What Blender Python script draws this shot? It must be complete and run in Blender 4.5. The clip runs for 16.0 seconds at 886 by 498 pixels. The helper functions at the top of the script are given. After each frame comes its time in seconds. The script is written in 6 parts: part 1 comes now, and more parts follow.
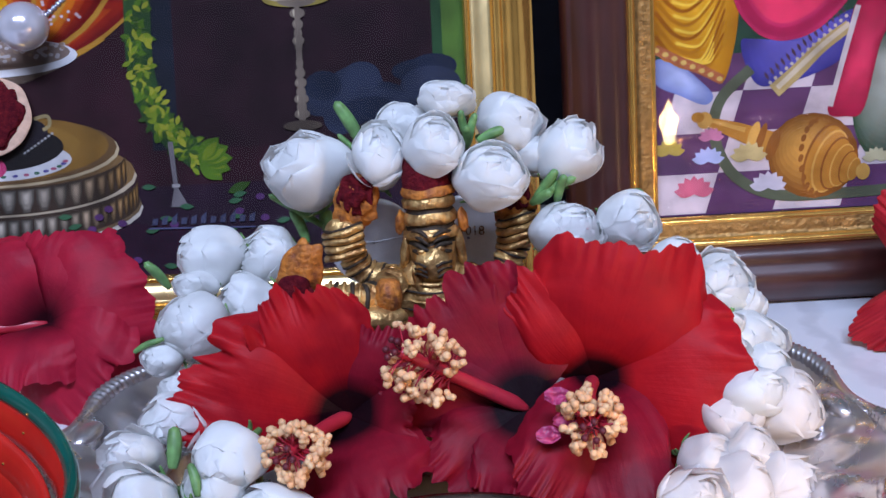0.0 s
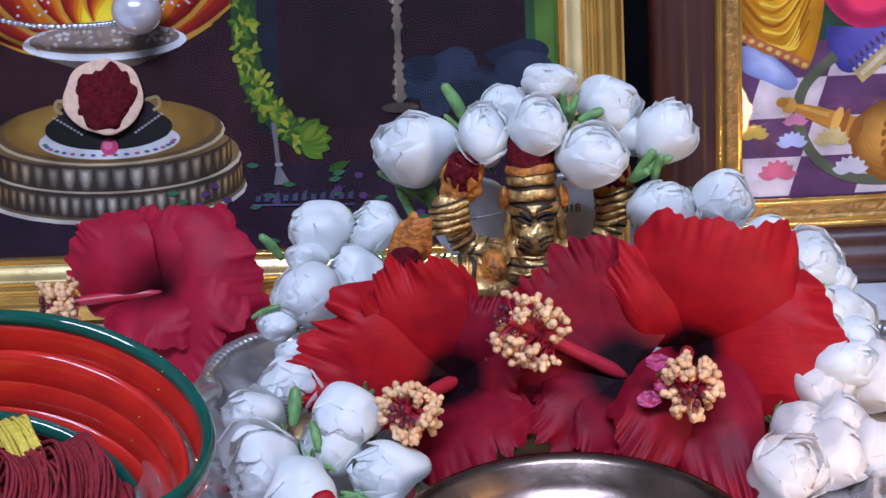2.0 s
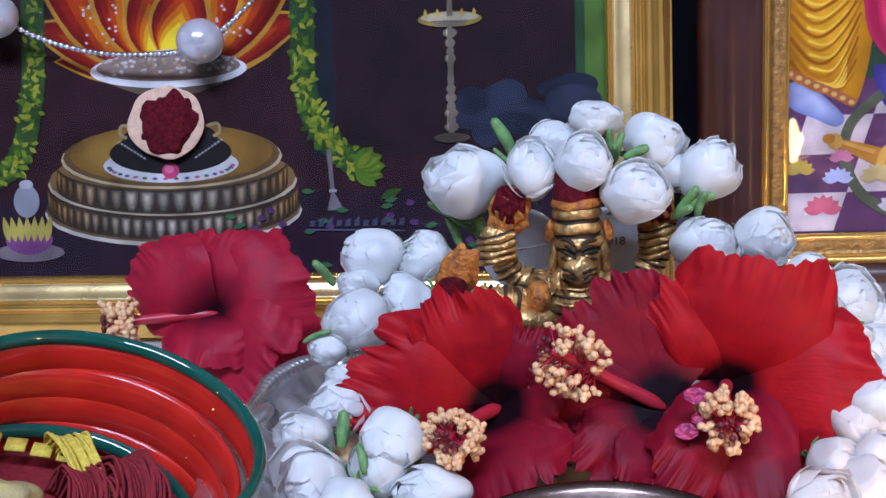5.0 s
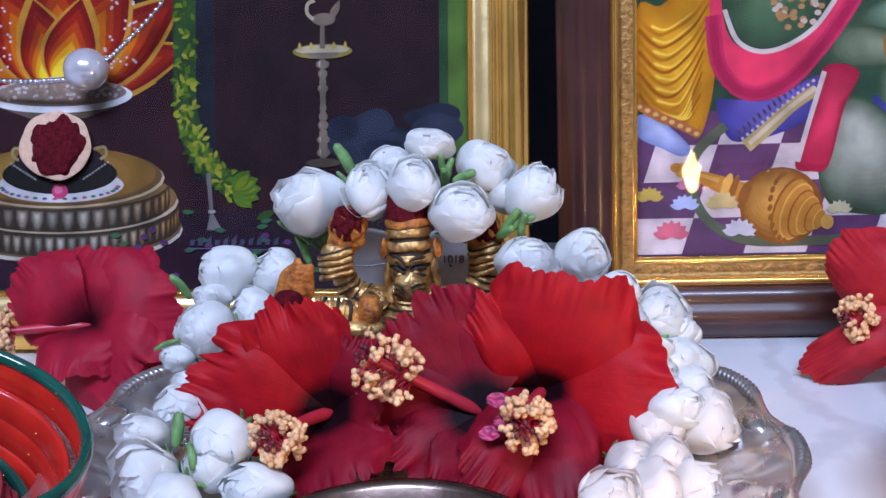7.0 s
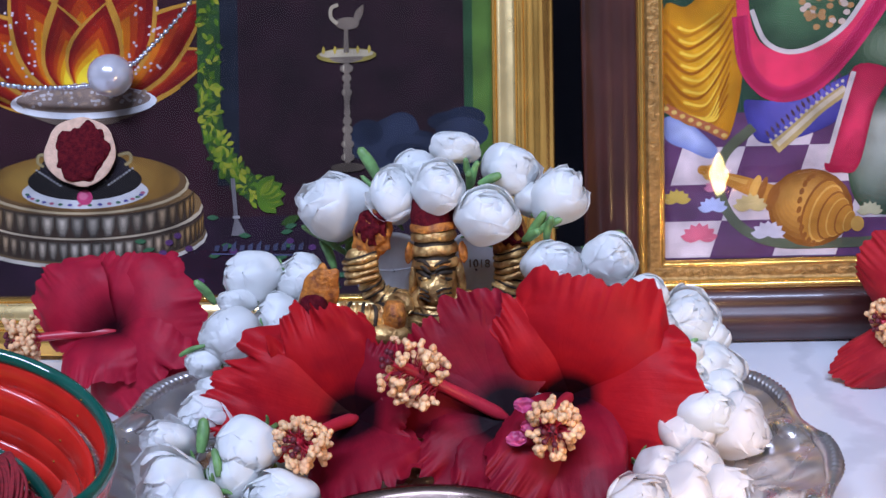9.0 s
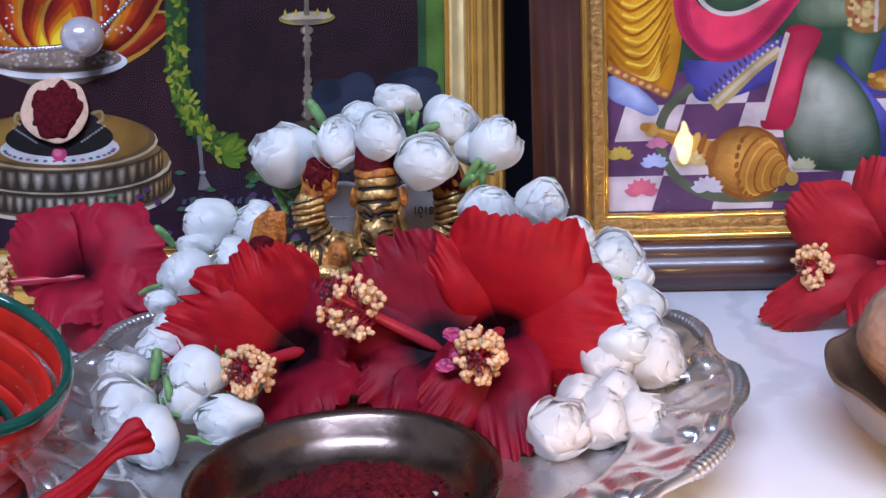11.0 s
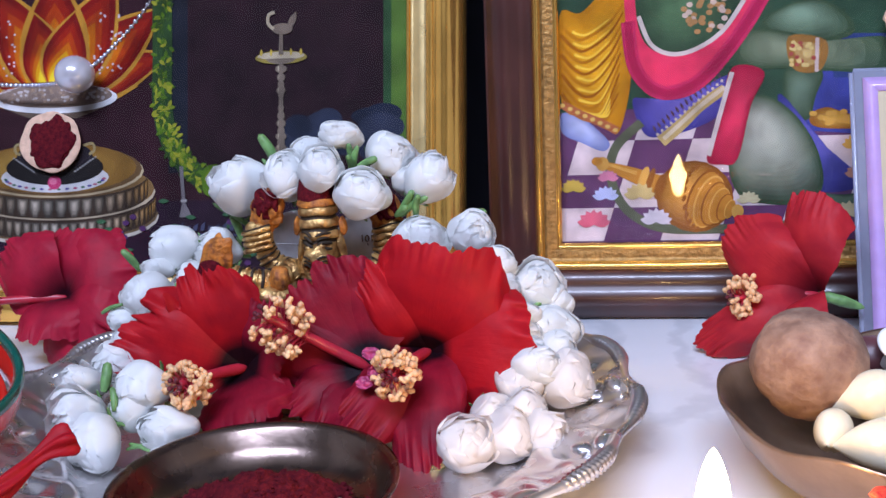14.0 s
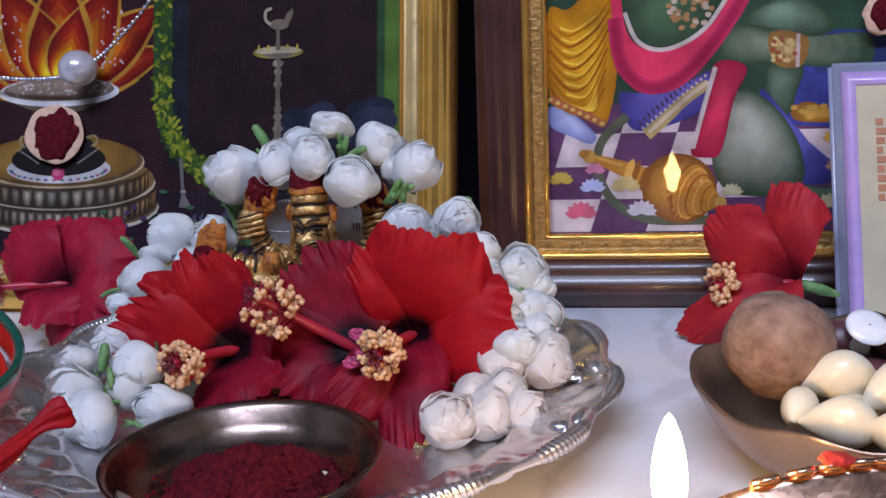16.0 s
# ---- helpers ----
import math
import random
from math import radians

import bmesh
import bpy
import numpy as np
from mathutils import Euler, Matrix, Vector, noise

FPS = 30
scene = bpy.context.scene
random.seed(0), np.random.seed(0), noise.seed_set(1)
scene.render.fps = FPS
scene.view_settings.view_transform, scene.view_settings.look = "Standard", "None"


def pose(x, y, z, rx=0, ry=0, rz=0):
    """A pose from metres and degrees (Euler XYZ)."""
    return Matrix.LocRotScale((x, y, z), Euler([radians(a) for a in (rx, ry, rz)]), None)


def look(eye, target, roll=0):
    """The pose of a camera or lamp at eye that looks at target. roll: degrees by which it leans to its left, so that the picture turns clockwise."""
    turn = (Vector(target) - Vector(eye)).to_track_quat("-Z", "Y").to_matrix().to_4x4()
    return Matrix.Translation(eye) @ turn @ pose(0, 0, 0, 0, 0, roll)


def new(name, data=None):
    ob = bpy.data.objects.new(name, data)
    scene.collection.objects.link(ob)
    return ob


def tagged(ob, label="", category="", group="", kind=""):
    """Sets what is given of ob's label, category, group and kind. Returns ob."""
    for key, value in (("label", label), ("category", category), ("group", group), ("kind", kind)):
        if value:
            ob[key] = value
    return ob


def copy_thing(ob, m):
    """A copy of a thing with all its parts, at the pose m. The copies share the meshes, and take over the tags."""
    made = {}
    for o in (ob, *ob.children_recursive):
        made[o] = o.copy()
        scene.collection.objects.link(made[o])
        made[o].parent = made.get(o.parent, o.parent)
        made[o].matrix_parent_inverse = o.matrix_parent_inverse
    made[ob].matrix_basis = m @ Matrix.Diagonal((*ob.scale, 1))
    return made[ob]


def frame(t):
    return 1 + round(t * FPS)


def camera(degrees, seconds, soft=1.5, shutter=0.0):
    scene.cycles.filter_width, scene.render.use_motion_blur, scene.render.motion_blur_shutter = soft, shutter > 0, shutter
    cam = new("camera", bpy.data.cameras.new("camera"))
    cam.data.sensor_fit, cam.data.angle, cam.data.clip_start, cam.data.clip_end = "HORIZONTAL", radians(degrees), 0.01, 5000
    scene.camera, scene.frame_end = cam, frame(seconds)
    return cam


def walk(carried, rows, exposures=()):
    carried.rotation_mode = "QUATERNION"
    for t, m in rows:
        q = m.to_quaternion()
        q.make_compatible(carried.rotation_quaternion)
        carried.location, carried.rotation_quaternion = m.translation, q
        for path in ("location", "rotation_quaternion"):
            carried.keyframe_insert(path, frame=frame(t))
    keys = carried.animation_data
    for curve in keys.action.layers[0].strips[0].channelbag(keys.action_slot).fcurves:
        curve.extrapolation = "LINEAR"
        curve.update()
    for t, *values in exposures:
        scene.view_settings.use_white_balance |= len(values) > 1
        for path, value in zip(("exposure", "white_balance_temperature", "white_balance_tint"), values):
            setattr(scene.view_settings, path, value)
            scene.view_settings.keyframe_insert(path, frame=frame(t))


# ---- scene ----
# camera and its way
PATH = [
    (0, (0.00835, -0.23812, 0.14710), (-0.00152, 0.04550, 0.04983), -3.236),
    (0.5, (0.00552, -0.24008, 0.14626), (-0.00538, 0.04377, 0.04979), -3.029),
    (1, (0.00497, -0.24057, 0.14702), (-0.00795, 0.04320, 0.05054), -3.065),
    (1.5, (0.00467, -0.24567, 0.14689), (-0.00981, 0.03774, 0.04957), -2.927),
    (2, (-0.00415, -0.25460, 0.14914), (-0.02609, 0.02780, 0.05031), -3.398),
    (2.5, (-0.01342, -0.26358, 0.14927), (-0.04268, 0.01932, 0.05382), -3.255),
    (3, (-0.01065, -0.26304, 0.14934), (-0.03956, 0.01990, 0.05392), -2.990),
    (3.5, (-0.00675, -0.26028, 0.15441), (-0.03830, 0.02244, 0.05915), -3.391),
    (6, (0.00951, -0.27033, 0.15581), (-0.02604, 0.01288, 0.06345), -2.858),
    (6.5, (0.03677, -0.28131, 0.15591), (0.00530, 0.00347, 0.06698), -2.463),
    (7, (0.04092, -0.28212, 0.15702), (0.00941, 0.00320, 0.06986), -2.245),
    (7.5, (0.03961, -0.27927, 0.15699), (0.00572, 0.00605, 0.07073), -2.355),
    (8, (0.03980, -0.27925, 0.15643), (0.00494, 0.00613, 0.07074), -2.477),
    (10.5, (0.04767, -0.28538, 0.15528), (0.00620, -0.00109, 0.06890), -3.327),
    (11, (0.06235, -0.30176, 0.14892), (0.02264, -0.01775, 0.06083), -2.895),
    (11.5, (0.08233, -0.32130, 0.14898), (0.04258, -0.03816, 0.05814), -2.718),
    (12, (0.10239, -0.33209, 0.15227), (0.05725, -0.04896, 0.06396), -2.752),
    (12.5, (0.10946, -0.32630, 0.15407), (0.05913, -0.04304, 0.06905), -2.981),
    (13, (0.10970, -0.32283, 0.15316), (0.05664, -0.03968, 0.06945), -3.041),
    (13.5, (0.10942, -0.31900, 0.15425), (0.05346, -0.03603, 0.07182), -3.141),
    (14, (0.10904, -0.31864, 0.15330), (0.05078, -0.03559, 0.07274), -3.262),
    (14.5, (0.10845, -0.31913, 0.15331), (0.04805, -0.03641, 0.07315), -3.279),
    (15, (0.10900, -0.32016, 0.15212), (0.04797, -0.03745, 0.07245), -3.243),
    (15.5, (0.11610, -0.32544, 0.14556), (0.05537, -0.04314, 0.06419), -3.091),
    (16, (0.11940, -0.33086, 0.15060), (0.05833, -0.04801, 0.07142), -3.172),
]
cam = camera(39.346, 16.0, soft=1.5)
walk(cam, [(t, look(eye, aim, roll)) for t, eye, aim, roll in PATH],
     [(0, 0.15, 6300, 9), (3, 0.20, 6250, 9), (6, 0.22, 6250, 9), (8, 0.24, 6250, 10), (10.5, 0.24, 6350, 10), (11.5, 0.11, 6450, 10), (12, 0.14, 6550, 10), (12.5, 0.23, 6600, 10), (13.5, 0.28, 6600, 10), (14.0, 0.31, 6600, 10), (14.5, 0.51, 6550, 10), (15.0, 0.54, 6550, 10), (15.5, 0.06, 6650, 10), (16, -0.22, 6750, 10)])

# ---- light ----
world = bpy.data.worlds.new("world")
scene.world = world
world.use_nodes = True
world.node_tree.nodes["Background"].inputs[0].default_value = (0.55, 0.62, 0.8, 1)
world.node_tree.nodes["Background"].inputs[1].default_value = 0.25


def lamp(name, kind, m, energy, color, **more):
    data = bpy.data.lights.new(name, kind)
    data.energy, data.color = energy, color
    ob = new(name, data)
    ob.matrix_world = m
    return ob, data


tube, tube_data = lamp("ceiling_tube_light", "AREA", look((0.0, -1.1, 1.42), (0.02, 0.0, 0.0)), 46.0, (0.575, 0.68, 1.0))
tube_data.shape, tube_data.size, tube_data.size_y = "RECTANGLE", 1.2, 0.25
FLAME = (0.1135, -0.1060, 0.0315)
glow, glow_data = lamp("flame_light", "POINT", pose(FLAME[0], FLAME[1], FLAME[2] + 0.012), 0.16, (1.0, 0.52, 0.20))
glow_data.shadow_soft_size = 0.005


# ---- materials ----
def mat(name, color, rough=0.5, metal=0.0, var=0.15, scale=150.0, bump=0.0, bump_scale=600.0, sss=0.0, coat=0.0, color2=None, emit=0.0, trans=0.0, spec=0.5, island=0.0):
    m = bpy.data.materials.new(name)
    m.use_nodes = True
    nt = m.node_tree
    b = nt.nodes["Principled BSDF"]
    tc = nt.nodes.new("ShaderNodeTexCoord")
    nz = nt.nodes.new("ShaderNodeTexNoise")
    nz.inputs["Scale"].default_value = scale
    nz.inputs["Detail"].default_value = 5
    nt.links.new(tc.outputs["Object"], nz.inputs["Vector"])
    ramp = nt.nodes.new("ShaderNodeValToRGB")
    c2 = color2 or tuple(max(0.0, v * (1 - var)) for v in color)
    c1 = color if color2 else tuple(min(1.0, v * (1 + var)) for v in color)
    ramp.color_ramp.elements[0].position, ramp.color_ramp.elements[1].position = 0.32, 0.68
    ramp.color_ramp.elements[0].color = (*c2, 1)
    ramp.color_ramp.elements[1].color = (*c1, 1)
    nt.links.new(nz.outputs["Fac"], ramp.inputs["Fac"])
    out = ramp.outputs["Color"]
    if island:
        info = nt.nodes.new("ShaderNodeObjectInfo")
        hsv = nt.nodes.new("ShaderNodeHueSaturation")
        mr = nt.nodes.new("ShaderNodeMapRange")
        mr.inputs["To Min"].default_value, mr.inputs["To Max"].default_value = 1 - island, 1 + island * 0.4
        nt.links.new(info.outputs["Random"], mr.inputs["Value"])
        nt.links.new(mr.outputs["Result"], hsv.inputs["Value"])
        nt.links.new(out, hsv.inputs["Color"])
        out = hsv.outputs["Color"]
    nt.links.new(out, b.inputs["Base Color"])
    rr = nt.nodes.new("ShaderNodeMapRange")
    rr.inputs["To Min"].default_value, rr.inputs["To Max"].default_value = max(0.02, rough - 0.08), min(1.0, rough + 0.08)
    nt.links.new(nz.outputs["Fac"], rr.inputs["Value"])
    nt.links.new(rr.outputs["Result"], b.inputs["Roughness"])
    b.inputs["Metallic"].default_value = metal
    b.inputs["Specular IOR Level"].default_value = spec
    if sss:
        b.inputs["Subsurface Weight"].default_value = sss
        b.inputs["Subsurface Radius"].default_value = (1.0, 0.7, 0.5)
        b.inputs["Subsurface Scale"].default_value = 0.003
    if coat:
        b.inputs["Coat Weight"].default_value = coat
        b.inputs["Coat Roughness"].default_value = 0.06
    if trans:
        b.inputs["Transmission Weight"].default_value = trans
    if emit:
        b.inputs["Emission Color"].default_value = (*color, 1)
        b.inputs["Emission Strength"].default_value = emit
    if bump:
        n2 = nt.nodes.new("ShaderNodeTexNoise")
        n2.inputs["Scale"].default_value = bump_scale
        n2.inputs["Detail"].default_value = 6
        nt.links.new(tc.outputs["Object"], n2.inputs["Vector"])
        bp = nt.nodes.new("ShaderNodeBump")
        bp.inputs["Strength"].default_value = bump
        bp.inputs["Distance"].default_value = 0.0006
        nt.links.new(n2.outputs["Fac"], bp.inputs["Height"])
        nt.links.new(bp.outputs["Normal"], b.inputs["Normal"])
    return m


def petal_mat(name, red, deep, throat, t0=0.0120, t1=0.0235):
    """Hibiscus petal: pigment runs from a dark throat to the red blade, with veins along the blade."""
    m = mat(name, red, 0.58, var=0.2, scale=140, bump=0.25, bump_scale=500, sss=0.12, color2=deep, spec=0.25)
    nt = m.node_tree
    b = nt.nodes["Principled BSDF"]
    tc = nt.nodes.new("ShaderNodeTexCoord")
    ln = nt.nodes.new("ShaderNodeVectorMath")
    ln.operation = "LENGTH"
    nt.links.new(tc.outputs["Object"], ln.inputs[0])
    mr = nt.nodes.new("ShaderNodeMapRange")
    mr.inputs["From Min"].default_value, mr.inputs["From Max"].default_value = t0, t1
    nt.links.new(ln.outputs["Value"], mr.inputs["Value"])
    mix = nt.nodes.new("ShaderNodeMix")
    mix.data_type = "RGBA"
    mix.inputs["A"].default_value = (*throat, 1)
    nt.links.new(mr.outputs["Result"], mix.inputs["Factor"])
    nt.links.new(b.inputs["Base Color"].links[0].from_socket, mix.inputs["B"])
    nt.links.new(mix.outputs["Result"], b.inputs["Base Color"])
    along = nt.nodes.new("ShaderNodeMapping")
    along.inputs["Scale"].default_value = (17, 1.3, 1)
    nt.links.new(tc.outputs["UV"], along.inputs["Vector"])
    vein = nt.nodes.new("ShaderNodeTexNoise")
    vein.inputs["Scale"].default_value, vein.inputs["Detail"].default_value = 1.0, 4
    nt.links.new(along.outputs["Vector"], vein.inputs["Vector"])
    ridge = nt.nodes.new("ShaderNodeBump")
    ridge.inputs["Strength"].default_value, ridge.inputs["Distance"].default_value = 0.20, 0.0006
    nt.links.new(vein.outputs["Fac"], ridge.inputs["Height"])
    nt.links.new(b.inputs["Normal"].links[0].from_socket, ridge.inputs["Normal"])
    nt.links.new(ridge.outputs["Normal"], b.inputs["Normal"])
    thin, both = nt.nodes.new("ShaderNodeBsdfTranslucent"), nt.nodes.new("ShaderNodeMixShader")
    nt.links.new(mix.outputs["Result"], thin.inputs["Color"])
    both.inputs[0].default_value = 0.22
    nt.links.new(b.outputs[0], both.inputs[1])
    nt.links.new(thin.outputs[0], both.inputs[2])
    nt.links.new(both.outputs[0], nt.nodes["Material Output"].inputs[0])
    return m


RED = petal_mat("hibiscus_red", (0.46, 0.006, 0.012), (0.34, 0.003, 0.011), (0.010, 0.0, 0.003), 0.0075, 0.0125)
# Darker copy of the red; stands in for shade on low and turned-away petals.
CRIMSON_SHADED = petal_mat("hibiscus_crimson_shaded", (0.28, 0.004, 0.020), (0.19, 0.003, 0.016), (0.008, 0.0, 0.003), 0.0075, 0.0125)
ROSE = petal_mat("hibiscus_rose", (0.44, 0.010, 0.035), (0.32, 0.006, 0.028), (0.03, 0.001, 0.006), 0.003, 0.015)
CORAL = petal_mat("hibiscus_coral", (0.52, 0.022, 0.03), (0.40, 0.012, 0.025), (0.06, 0.002, 0.008), 0.002, 0.014)
COLUMN = mat("stamen_column", (0.44, 0.020, 0.040), 0.4, sss=0.1)
ANTHER = mat("anther_yellow", (0.86, 0.56, 0.29), 0.6, scale=300, bump=0.3, bump_scale=2500, color2=(0.78, 0.38, 0.18), sss=0.15, island=0.18)
STIGMA = mat("stigma_dark", (0.10, 0.005, 0.012), 0.6)
WHITE = mat("jasmine_white", (0.94, 0.94, 0.92), 0.5, var=0.03, scale=2, bump=0.08, bump_scale=6, island=0.05)
# Blush white for buds nearest the lamp, flame warmth put into the colour.
WHITE_PINK = mat("jasmine_flame_blush", (0.93, 0.89, 0.85), 0.5, var=0.04, scale=2, bump=0.08, bump_scale=6, island=0.05)
for m in (WHITE, WHITE_PINK):
    nt = m.node_tree
    thin, mix = nt.nodes.new("ShaderNodeBsdfTranslucent"), nt.nodes.new("ShaderNodeMixShader")
    thin.inputs["Color"].default_value = (0.93, 0.94, 0.93, 1) if m == WHITE else (0.93, 0.89, 0.86, 1)
    mix.inputs[0].default_value = 0.55
    nt.links.new(nt.nodes["Principled BSDF"].outputs[0], mix.inputs[1])
    nt.links.new(thin.outputs[0], mix.inputs[2])
    nt.links.new(mix.outputs[0], nt.nodes["Material Output"].inputs[0])
GREEN = mat("sepal_green", (0.13, 0.26, 0.08), 0.5, var=0.35, scale=300, bump=0.2, sss=0.1)
SILVER = mat("polished_silver", (0.75, 0.72, 0.72), 0.28, 0.95, var=0.08, scale=90, bump=0.10, bump_scale=260)
STEEL = mat("worn_steel", (0.27, 0.21, 0.19), 0.27, 1.0, var=0.18, scale=120, bump=0.12, bump_scale=500)
BRASS = mat("aged_brass", (0.84, 0.56, 0.22), 0.38, 0.8, scale=300, bump=1.0, bump_scale=700, color2=(0.28, 0.125, 0.04))
# Dark bands in the idol's grooves: patina plus recess shade put into the colour.
PATINA_SHADE = mat("brass_patina_shade", (0.035, 0.022, 0.012), 0.7, 0.3, var=0.4, scale=600, bump=0.5)
PASTE = mat("turmeric_paste", (0.62, 0.22, 0.03), 0.6, 0.35, scale=450, bump=1.0, bump_scale=900, color2=(0.20, 0.06, 0.02))
KUMKUM = mat("kumkum_powder", (0.125, 0.009, 0.013), 0.95, scale=700, bump=1.0, bump_scale=1500, color2=(0.055, 0.003, 0.008), spec=0.1)
GOLD = mat("gold_leaf", (0.90, 0.50, 0.12), 0.16, 0.85, var=0.15, scale=60, bump=0.15, bump_scale=250)
GOLD_PALE = mat("gold_pale", (0.80, 0.60, 0.27), 0.28, 0.75, var=0.12, scale=70, bump=0.15, bump_scale=250)
GOLD_CARVED = mat("gold_carved", (0.34, 0.19, 0.06), 0.45, 0.8, var=0.3, scale=300, bump=0.9, bump_scale=700)
WOOD = mat("lacquered_wood", (0.050, 0.013, 0.010), 0.36, var=0.35, scale=40, bump=0.06, coat=0.3)
DARK = mat("dark_board", (0.012, 0.011, 0.02), 0.5)
BANGLE_GREEN = mat("bangle_green", (0.004, 0.07, 0.05), 0.12, var=0.15, scale=80, coat=0.6)
BANGLE_RED = mat("bangle_red", (0.48, 0.018, 0.012), 0.2, var=0.15, scale=80, coat=0.6, sss=0.05)
THREAD_RED = mat("thread_red", (0.22, 0.008, 0.015), 0.85, var=0.3, scale=900)
THREAD_YELLOW = mat("thread_yellow", (0.62, 0.47, 0.06), 0.85, var=0.2, scale=900)
NUT = mat("areca_brown", (0.36, 0.215, 0.145), 0.7, scale=210, bump=0.9, bump_scale=420, color2=(0.20, 0.10, 0.065))
COIN = mat("coin_steel", (0.66, 0.67, 0.70), 0.42, 0.55, var=0.10, scale=200, bump=0.2, bump_scale=700)
CASHEW = mat("shell_cream", (0.82, 0.75, 0.58), 0.3, var=0.1, scale=150, color2=(0.76, 0.64, 0.42), coat=0.2)
SHELL_WHITE = mat("shell_white", (0.80, 0.80, 0.80), 0.35, var=0.06)
DATE = mat("seed_maroon", (0.10, 0.03, 0.035), 0.4, var=0.3)
PEARL = mat("pearl", (0.60, 0.58, 0.62), 0.20, var=0.06, coat=0.7, metal=0.45)
CHAIN = mat("silver_cord", (0.62, 0.62, 0.68), 0.2, 1.0, var=0.1)
SANDAL = mat("sandal_paste", (0.62, 0.40, 0.28), 0.9, scale=400, bump=0.5, bump_scale=1500)
COPPER = mat("copper_lamp", (0.74, 0.48, 0.34), 0.26, 1.0, var=0.2, scale=150, bump=0.25, bump_scale=500)
BOWLMETAL = mat("bowl_bronze", (0.30, 0.20, 0.14), 0.34, 0.85, var=0.2, scale=80, bump=0.1)
FIRE = mat("flame_fire", (1.0, 0.72, 0.32), 0.5, var=0.0, emit=55.0)
WICK = mat("wick_charred", (0.03, 0.02, 0.015), 0.9)
LILAC = mat("lilac_acrylic", (0.50, 0.33, 0.62), 0.2, var=0.06, coat=0.6, sss=0.2)
ACRYLIC = mat("frosted_acrylic", (0.55, 0.58, 0.75), 0.15, var=0.05, trans=0.6)
CARD = mat("beige_card", (0.50, 0.42, 0.27), 0.6, var=0.12, scale=60)
CARDTEXT = mat("card_lettering", (0.40, 0.16, 0.07), 0.6)
PLASTER = mat("wall_plaster", (0.62, 0.57, 0.50), 0.85, var=0.08, scale=8, bump=0.1, bump_scale=60)
FLOORTILE = mat("floor_tile", (0.42, 0.38, 0.34), 0.35, var=0.1, scale=6)


def marble_mat():
    m = mat("white_marble", (0.66, 0.66, 0.685), 0.22, var=0.05, scale=14, coat=0.2)
    nt = m.node_tree
    b = nt.nodes["Principled BSDF"]
    tc = nt.nodes.new("ShaderNodeTexCoord")
    wv = nt.nodes.new("ShaderNodeTexWave")
    wv.inputs["Scale"].default_value = 6
    wv.inputs["Distortion"].default_value = 12
    wv.inputs["Detail"].default_value = 5
    wv.inputs["Detail Scale"].default_value = 2.5
    nt.links.new(tc.outputs["Object"], wv.inputs["Vector"])
    rp = nt.nodes.new("ShaderNodeValToRGB")
    rp.color_ramp.elements[0].color = (0.70, 0.70, 0.72, 1)
    rp.color_ramp.elements[1].position = 0.25
    rp.color_ramp.elements[1].color = (1, 1, 1, 1)
    nt.links.new(wv.outputs["Fac"], rp.inputs["Fac"])
    mx = nt.nodes.new("ShaderNodeMix")
    mx.data_type, mx.blend_type = "RGBA", "MULTIPLY"
    mx.inputs["Factor"].default_value = 0.5
    nt.links.new(b.inputs["Base Color"].links[0].from_socket, mx.inputs["A"])
    nt.links.new(rp.outputs["Color"], mx.inputs["B"])
    nt.links.new(mx.outputs["Result"], b.inputs["Base Color"])
    return m


MARBLE = marble_mat()


def glass_mat():
    m = bpy.data.materials.new("picture_glass")
    m.use_nodes = True
    nt = m.node_tree
    nt.nodes.clear()
    out = nt.nodes.new("ShaderNodeOutputMaterial")
    mix = nt.nodes.new("ShaderNodeMixShader")
    tr = nt.nodes.new("ShaderNodeBsdfTransparent")
    gl = nt.nodes.new("ShaderNodeBsdfGlossy")
    gl.inputs["Roughness"].default_value = 0.01
    fr = nt.nodes.new("ShaderNodeFresnel")
    fr.inputs["IOR"].default_value = 1.5
    nt.links.new(fr.outputs[0], mix.inputs[0])
    nt.links.new(tr.outputs[0], mix.inputs[1])
    nt.links.new(gl.outputs[0], mix.inputs[2])
    nt.links.new(mix.outputs[0], out.inputs[0])
    return m


GLASS = glass_mat()
INKS = {}
GAIN = [0.75]


def ink(r, g, b):
    """Printing ink on glossy poster paper."""
    key = (r, g, b, GAIN[0])
    if key not in INKS:
        INKS[key] = mat("ink", (r * GAIN[0], g * GAIN[0], b * GAIN[0]), 0.75, var=0.3, scale=85, spec=0.12)
    return INKS[key]


# ---- mesh helpers ----
def part(name, bm, material, parent=None, label="", smooth=True):
    me = bpy.data.meshes.new(name)
    bm.to_mesh(me)
    bm.free()
    for m in (material if isinstance(material, (list, tuple)) else [material]):
        me.materials.append(m)
    if smooth:
        for p in me.polygons:
            p.use_smooth = True
    ob = new(name, me)
    if parent:
        ob.parent = parent
    if label:
        ob["label"] = label
    return ob


def thing(name, m, label, category, group="", kind=""):
    ob = new(name)
    ob.empty_display_size = 0.01
    ob.matrix_world = m
    return tagged(ob, label, category, group, kind)


def frame_to(p, z, x=(1, 0, 0)):
    """A pose at p whose local z runs along z."""
    z = Vector(z).normalized()
    x = Vector(x)
    y = z.cross(x)
    if y.length < 1e-4:
        y = z.cross(Vector((0, 1, 0)))
    y.normalize()
    x = y.cross(z)
    m = Matrix((x, y, z)).transposed().to_4x4()
    m.translation = p
    return m


